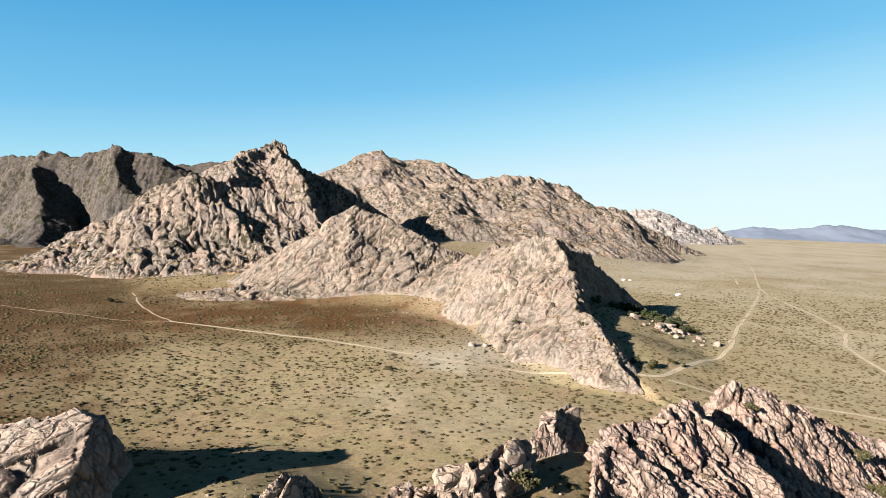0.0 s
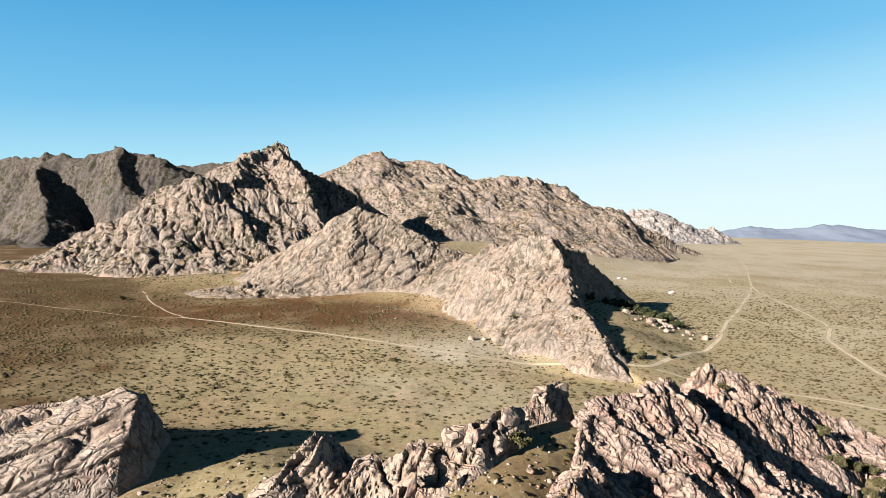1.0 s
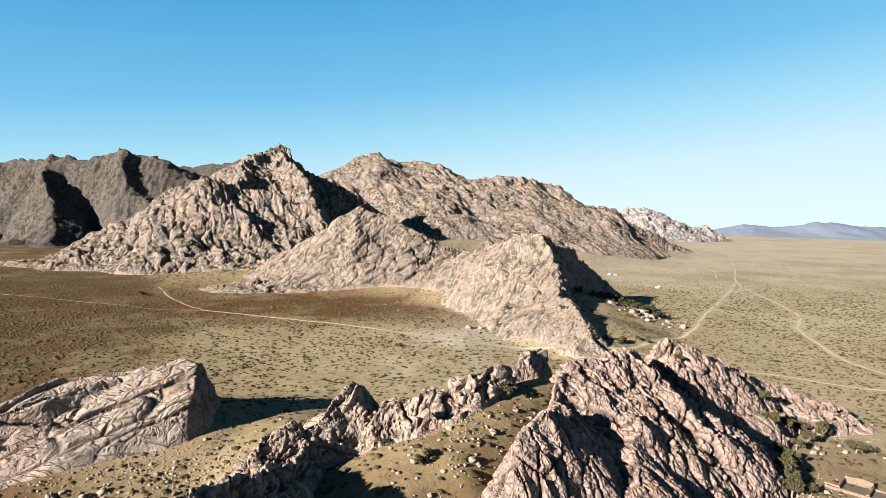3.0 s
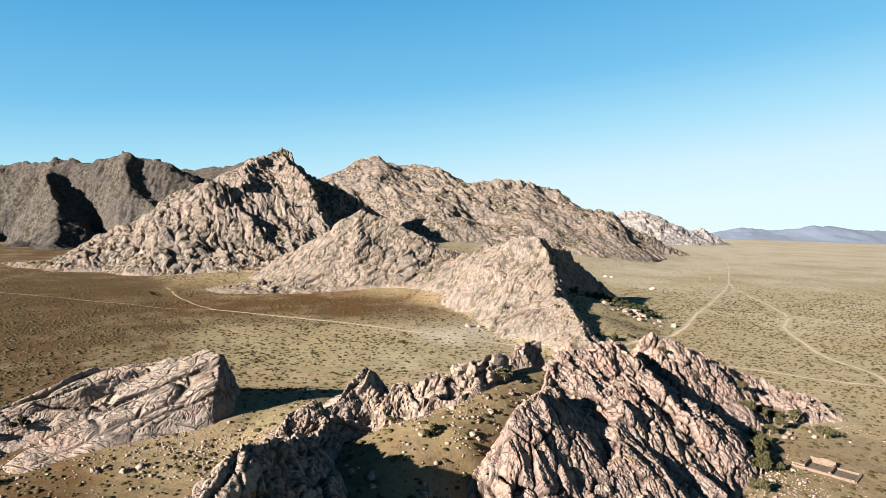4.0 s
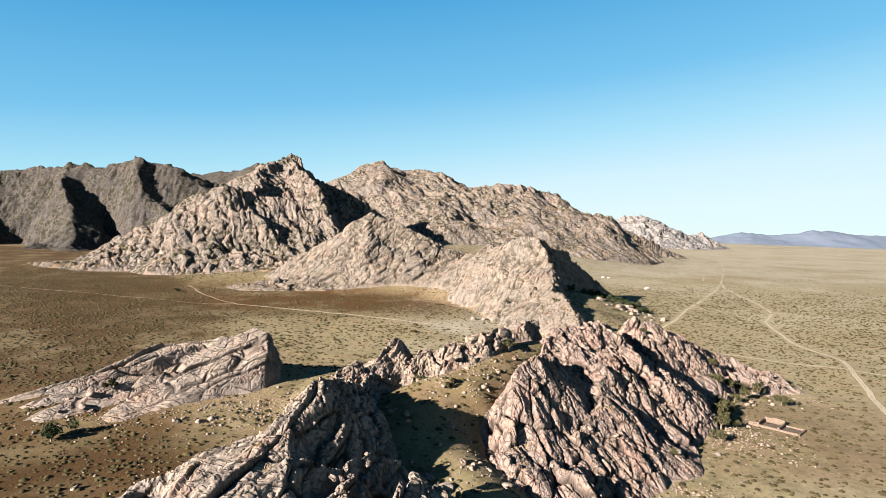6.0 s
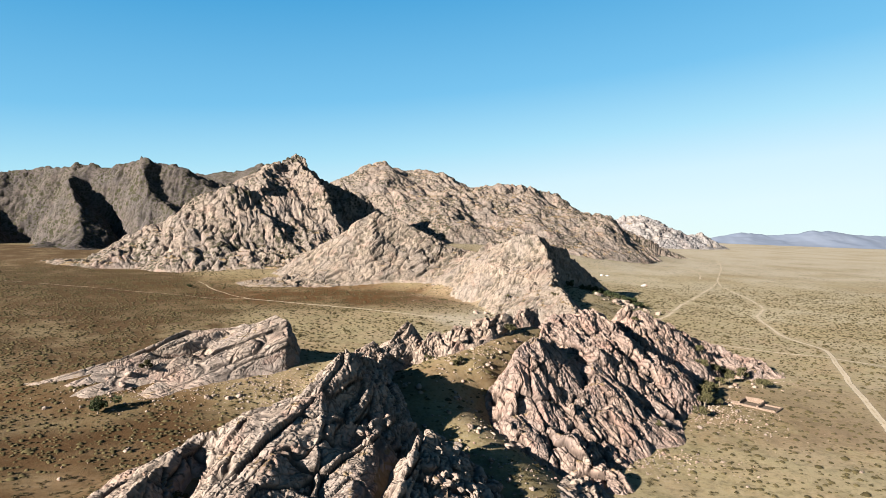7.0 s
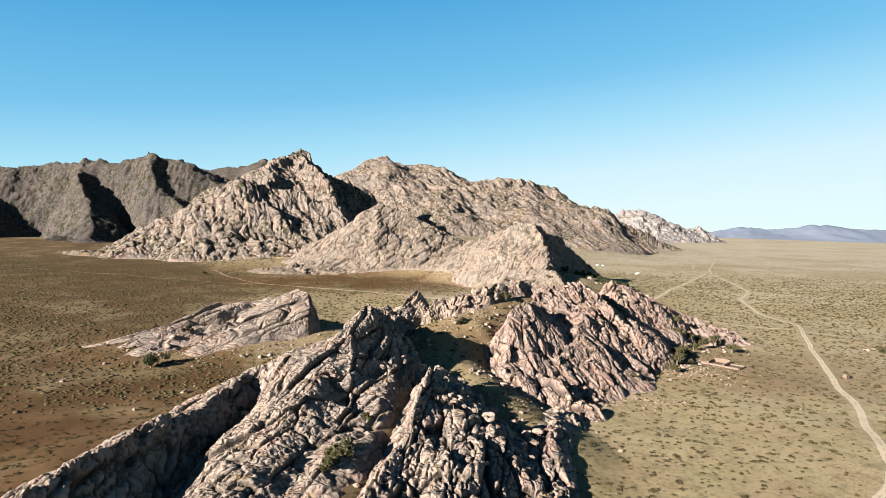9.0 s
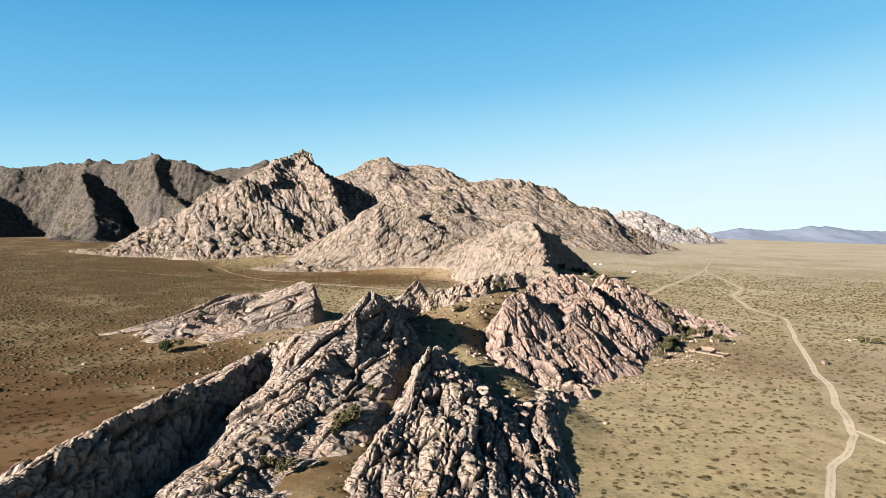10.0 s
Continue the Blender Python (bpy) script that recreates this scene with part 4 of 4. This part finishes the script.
def plant(source, x, y, size, turn, label="", group=""):
    m = pose(x, y, standing(x, y) - 0.1, 0, 0, turn) @ Matrix.Scale(size, 4)
    if not source.get("placed"):
        source["placed"] = 1
        source.matrix_basis = m
        ob = source
    else:
        ob = copy_thing(source, pose(x, y, standing(x, y) - 0.1, 0, 0, turn))
        ob.scale = (size, size, size)
    return tagged(ob, label, group=group)


for i, (x, y, size) in enumerate(((73, 91, 0.9), (67, 82, 0.8), (61.5, 75.5, 0.9), (58, 63, 0.7), (66, 92, 0.8), (64.5, 85.4, 1.0), (68.5, 88.5, 1.0), (71, 84.8, 1.0), (75.7, 88, 1.25), (78, 81.4, 1.05), (57, 68.6, 1.25), (59, 72.5, 1.1), (54, 61.6, 1.2), (56, 65, 1.0), (50.5, 54, 0.9), (62, 79, 0.8))):
    plant(ELMS[i % 3], x, y, size * 1.05, 77 * i, group="elms at the foot of the ridge")
plant(DARK, -72.5, 42.5, 1.3, 20)
plant(DARK, -147, 261, 0.9, 130, "dark green bush beside a faint track on reddish soil")
for i, (x, y, size) in enumerate(((8.5, 56.5, 1.3), (-2.5, 40.5, 1.2), (-8.5, 47, 0.9), (36, 42, 0.9), (58.6, 165.6, 2.0), (54, 167, 1.4), (66.8, 172.4, 1.1), (70.5, 171.6, 1.0), (42, 179, 1.2), (82, 228, 1.4), (86, 250, 1.6), (91, 241, 1.8),
                                  (95, 237, 1.7), (97, 246, 1.6), (84, 240, 1.5), (93, 232, 1.3), (99, 234, 1.2), (88, 244, 1.6), (79, 236, 1.2), (88, 234, 1.5), (101, 240, 1.3), (-19.5, -19, 1.7), (-20.6, -21.5, 1.3), (-25, -31, 1.2), (-17.5, -9, 0.9), (-71, 59, 1.4), (127, 87, 1.8), (88, 106, 0.8), (80, 100, 0.7), (30, 96, 0.9), (46, 88, 0.9),
                                  (-37, -14, 1.2), (-36, -3, 1.0), (25, 205, 1.0), (18, 228, 1.2))):
    plant(BUSHES[i % 3], x, y, size, 61 * i, group="bushes among the rocks")
THICKET = woody("bush", 560, 1.3, 1.3, 700, 8, 0.2, LEAF_DARK, "dark green bush between pale boulders below the cliff", "bush")
rnd = random.Random(44)
for i in range(40):
    plant(THICKET, rnd.gauss(88, 8.0), rnd.gauss(250, 11.0), rnd.uniform(1.5, 2.5), 50 * i, group="thicket below the cliff")

# ---------------------------------------------------------------- the ruin and other small structures
PLASTER = plain("weathered_plaster", (0.12, 0.088, 0.066), (0.075, 0.05, 0.036), 2.5, 0.9, 0.03)
FLOOR_SLAB = plain("pale_floor", (0.085, 0.066, 0.05), (0.06, 0.045, 0.033), 1.2, 0.8, 0.02)
FELT = plain("white_felt", (0.26, 0.245, 0.22), (0.2, 0.19, 0.17), 2.0, 0.9, 0.02)
WOOD_DOOR = plain("painted_door", (0.25, 0.09, 0.05), (0.3, 0.13, 0.07), 3.0, 0.6, 0.005)


def wall_piece(length, height, thick, seed):
    """A low crumbling wall along x."""
    rng = np.random.default_rng(seed)
    bm = bmesh.new()
    n = max(3, int(length / 0.35))
    tops = height * (0.9 + 0.1 * np.sin(np.linspace(0, 7, n + 1) + seed) * rng.uniform(0.3, 1, n + 1))
    rows = []
    for i in range(n + 1):
        x = length * i / n
        w = thick * rng.uniform(0.9, 1.1) / 2
        rows.append([bm.verts.new(p) for p in ((x, -w * 1.1, -0.4), (x, -w, tops[i] * 0.85), (x, -w * 0.5, tops[i]), (x, w * 0.5, tops[i] * 0.98), (x, w, tops[i] * 0.85), (x, w * 1.1, -0.4))])
    for a, b in zip(rows[:-1], rows[1:]):
        for k in range(5):
            bm.faces.new((a[k], b[k], b[k + 1], a[k + 1]))
    bm.faces.new(rows[0])
    bm.faces.new(rows[-1][::-1])
    bmesh.ops.recalc_face_normals(bm, faces=bm.faces[:])
    return bm


def ruin(x, y, turn):
    thing = new("ruined_building")
    thing.matrix_basis = pose(x, y, standing(x, y), 0, 0, turn)
    for i, (px, py, rz, length, height) in enumerate(((-1.0, 0, 0, 9.2, 0.5), (8.2, 0, 90, 4.6, 0.35), (3.6, 4.6, 0, 4.6, 0.42), (4.4, 0, 90, 4.6, 0.75), (0.4, 4.8, 0, 4.0, 1.25), (0.4, 0.2, 90, 4.4, 0.9), (-1.6, 1.6, 0, 2.0, 0.35))):
        part("wall", wall_piece(length, height * 1.1, 0.42, 31 + i), PLASTER, thing).matrix_basis = pose(px, py, 0, 0, 0, rz)
    for px, py, w, d, z in ((0.6, 0.3, 3.6, 4.2, 0.12), (4.7, 0.3, 3.3, 4.1, 0.05)):
        bm = bmesh.new()
        bmesh.ops.create_cube(bm, size=1.0, matrix=Matrix.Translation((px + w / 2, py + d / 2, z - 0.15)) @ Matrix.Diagonal((w, d, 0.3, 1)))
        part("floor_slab", bm, FLOOR_SLAB, thing, "pale bare floor slab")
    return tagged(thing, "ruined low mud-brick building with roofless rooms", "ruin")


ruin(63.2, 65.3, -45.5)


def ger(x, y, size, turn):
    thing = new("felt_tent")
    thing.matrix_basis = pose(x, y, standing(x, y), 0, 0, turn) @ Matrix.Scale(size, 4)
    for name, rings, mat, label in (("wall", ((2.9, -0.2), (3.0, 0.3), (3.0, 1.45)), FELT, ""), ("roof", ((3.12, 1.4), (1.9, 2.05), (0.6, 2.55)), FELT, ""), ("crown_ring", ((0.62, 2.5), (0.55, 2.72), (0.02, 2.8)), WOOD_DOOR, "wooden crown ring")):
        bm = bmesh.new()
        loops = [[bm.verts.new((r * math.cos(6.2832 * i / 28), r * math.sin(6.2832 * i / 28), z)) for i in range(28)] for r, z in rings]
        for a, b in zip(loops[:-1], loops[1:]):
            for i in range(28):
                bm.faces.new((a[i], a[(i + 1) % 28], b[(i + 1) % 28], b[i]))
        part(name, bm, mat, thing, label)
    bm = bmesh.new()
    bmesh.ops.create_cube(bm, size=1.0, matrix=Matrix.Translation((0, -3.0, 0.65)) @ Matrix.Diagonal((0.9, 0.12, 1.4, 1)))
    part("door", bm, WOOD_DOOR, thing, "small painted wooden door")
    return tagged(thing, "small white felt tent on the open plain", "tent", "tents on the plain")


for x, y, size, turn in ((149, 377, 0.62, 20), (146.5, 373, 0.45, 60), (141, 468, 0.6, 10), (146, 468, 0.5, 40)):
    ger(x, y, size, turn)

box = new("water_box")
box.matrix_basis = pose(93, 54.4, standing(93, 54.4), 0, 0, 25)
bm = bmesh.new()
bmesh.ops.create_cube(bm, size=1.0, matrix=Matrix.Translation((0, 0, 0.5)) @ Matrix.Diagonal((1.3, 1.0, 1.2, 1)))
bmesh.ops.bevel(bm, geom=bm.edges[:], offset=0.06, segments=2, affect="EDGES")
part("body", bm, PLASTER, box)
bm = bmesh.new()
bmesh.ops.create_cube(bm, size=1.0, matrix=Matrix.Translation((0, 0, 1.13)) @ Matrix.Diagonal((1.42, 1.12, 0.1, 1)))
part("lid", bm, FLOOR_SLAB, box)
tagged(box, "pale block-shaped masonry box beside the dirt road", "box")

# ---------------------------------------------------------------- boulders
SHAPES = [boulder_mesh("boulder", 700 + i) for i in range(9)]
for me in SHAPES:
    me.materials.append(ROCK_NEAR)
rnd = random.Random(5)
PATCHES = ((2, 44, 9, 6, 8, 0.35), (-12, 12, 6, 5, 8, 0.4), (-72, 53, 9, 5, 15, 0.6), (-50, 54, 10, 4, 10, 0.5), (4, 50, 12, 8, 14, 0.4), (54, 62, 9, 10, 20, 0.6), (38, 44, 7, 5, 8, 0.7), (-4, 22, 9, 14, 30, 0.5), (14, 14, 9, 10, 12, 0.6), (22, 24, 10, 6, 6, 0.5), (26, 195, 14, 16, 14, 1.0),
           (86, 226, 10, 10, 60, 1.3), (108, 226, 12, 6, 6, 1.0), (74, 84, 8, 6, 10, 0.45), (88, 98, 6, 6, 8, 0.45), (124, 90, 5, 4, 6, 1.0), (-34, 2, 6, 12, 10, 0.7), (-60, 20, 20, 14, 4, 0.4), (45, 20, 25, 20, 4, 0.3))
for px, py, sx, sy, count, size in PATCHES:
    for i in range(count):
        x, y = rnd.gauss(px, sx * 0.6), rnd.gauss(py, sy * 0.6)
        a = size * rnd.choice((0.45, 0.6, 0.8, 1.0, 1.5))
        ob = new("boulder", rnd.choice(SHAPES))
        ob.matrix_basis = pose(x, y, standing(x, y) + 0.25 * a, rnd.uniform(-25, 25), rnd.uniform(-25, 25), rnd.uniform(0, 360)) @ Matrix.Diagonal((a * rnd.uniform(0.9, 1.5), a, a * rnd.uniform(0.6, 0.95), 1))
        tagged(ob, "weathered pale granite boulder lying on sandy ground", "boulder", "boulders round the outcrops")


def scatter(template, faces, pos, size, flat, seed, name):
    """One mesh of many jittered copies of a small template."""
    rng = np.random.default_rng(seed)
    n, k = len(pos), len(template)
    ang = rng.uniform(0, 6.2832, n)
    c, s = np.cos(ang)[:, None], np.sin(ang)[:, None]
    t = template[None] * (1 + rng.uniform(-0.32, 0.32, (n, k, 3)))
    v = np.stack([t[..., 0] * c - t[..., 1] * s, t[..., 0] * s + t[..., 1] * c, t[..., 2] * flat], -1) * size[:, None, None] + pos[:, None]
    f = faces[None] + (np.arange(n) * k)[:, None, None]
    return faces_mesh(name, v.reshape(-1, 3), f.reshape(-1, 3), False)


def ico(level):
    bm = bmesh.new()
    bmesh.ops.create_icosphere(bm, subdivisions=level, radius=1.0)
    v = np.array([p.co[:] for p in bm.verts])
    f = np.array([[p.index for p in q.verts] for q in bm.faces])
    bm.free()
    return v, f


# loose stones below the rocks
rng = np.random.default_rng(8)
areas = np.array([(-45, 60, 16, 7, 900), (52, 62, 14, 12, 900), (28, 30, 14, 7, 500), (-68, 54, 15, 8, 500), (4, 50, 13, 10, 300), (54, 62, 10, 14, 500), (2, 44, 12, 9, 300), (-30, 62, 18, 10, 500), (0, 12, 12, 16, 600), (-36, 30, 16, 12, 500), (20, 190, 20, 30, 900), (-12, 262, 22, 18, 600), (92, 238, 14, 12, 300), (10, 30, 12, 8, 300), (84, 92, 9, 9, 200), (-24, -10, 12, 20, 500)])
xy = np.concatenate([rng.normal((a[0], a[1]), (a[2] * 0.6, a[3] * 0.6), (int(a[4]), 2)) for a in areas])
z = ground_height(xy[:, 0], xy[:, 1])
bare = rock_height(xy[:, 0], xy[:, 1]) < z + 0.4
xy, z = xy[bare], z[bare]
v, f = ico(1)
me = scatter(v, f, np.column_stack([xy, z + 0.03]), rng.lognormal(-2.1, 0.5, len(xy)), 0.7, 9, "loose_stones")
me.materials.append(ROCK_NEAR)
tagged(new("loose_stones", me), "loose granite stones strewn below the rocks", "stones", kind="stuff")

# ---------------------------------------------------------------- low shrubs of the steppe


def tuft(blades, seed):
    """A low dome of twigs and leaves."""
    g = np.random.default_rng(seed)
    d = g.normal(0, 1, (blades, 3))
    d[:, 2] = np.abs(d[:, 2])
    d /= np.linalg.norm(d, axis=1)[:, None]
    mid = d * g.uniform(0.4, 0.9, blades)[:, None]
    a, b = g.normal(0, 1, (blades, 3)), g.normal(0, 1, (blades, 3))
    k = 1.7 / math.sqrt(blades)
    tri = np.stack([mid + a * k * 0.5, mid + b * k * 0.5, mid - (a + b) * k * 0.45], 1).reshape(-1, 3)
    tri[:, 2] = np.maximum(tri[:, 2], -0.1)
    return tri, np.arange(blades * 3).reshape(-1, 3)


n = 340000
depth = np.sqrt(rng.uniform(45.0 ** 2, 560.0 ** 2, n))
x = depth * rng.uniform(-0.86, 0.86, n)
y = depth - 98
red, green, pale, dense = soils(x, y)
patch = smooth(-0.35, 0.4, fbm(x / 28, y / 28, 0 * x, 61, 4))
want = (0.6 + 0.4 * patch) * (0.8 + 0.4 * green + 0.6 * dense + 0.2 * red) * (1 - 0.6 * pale) * 0.30 * (1 - smooth(330, 540, depth))
ok = rng.uniform(0, 1, n) < want
floor = ground_height(x, y)
ok &= rock_height(x, y) < floor + 0.1
lines = np.concatenate([np.array([v.co[:2] for v in o.data.vertices])[4::9] for o in bpy.data.objects if o.name.startswith("dirt_road")])
x, y, floor = x[ok], y[ok], floor[ok]
free = np.ones(len(x), bool)
for a in range(0, len(x), 2000):
    d = (x[a:a + 2000, None] - lines[None, :, 0]) ** 2 + (y[a:a + 2000, None] - lines[None, :, 1]) ** 2
    free[a:a + 2000] = d.min(1) > 2.0 ** 2
x, y, floor = x[free], y[free], floor[free]
size = rng.lognormal(-1.25, 0.32, len(x)) * (1 + 0.0008 * (y + 98))
near = np.hypot(x + 8, y + 98) < 125
dome = np.array([(1, 0, 0), (0.3, 0.95, 0), (-0.8, 0.6, 0), (-0.8, -0.6, 0), (0.3, -0.95, 0), (0.45, 0.3, 0.8), (-0.45, 0.25, 0.9), (0.05, -0.5, 0.75)])
sides = np.array([(0, 1, 5), (1, 6, 5), (1, 2, 6), (2, 3, 6), (3, 7, 6), (3, 4, 7), (4, 5, 7), (4, 0, 5), (5, 6, 7)])
for mask, (v, f) in ((near, tuft(70, 30)), (~near, (dome, sides))):
    me = scatter(v, f, np.column_stack([x, y, floor + 0.03])[mask], size[mask] * 1.15, 0.5, 77 + len(f), "steppe_shrubs")
    me.materials.append(SHRUB)
    tagged(new("steppe_shrubs", me), "sparse low dry shrubs dotting the steppe", "shrubs", kind="stuff")
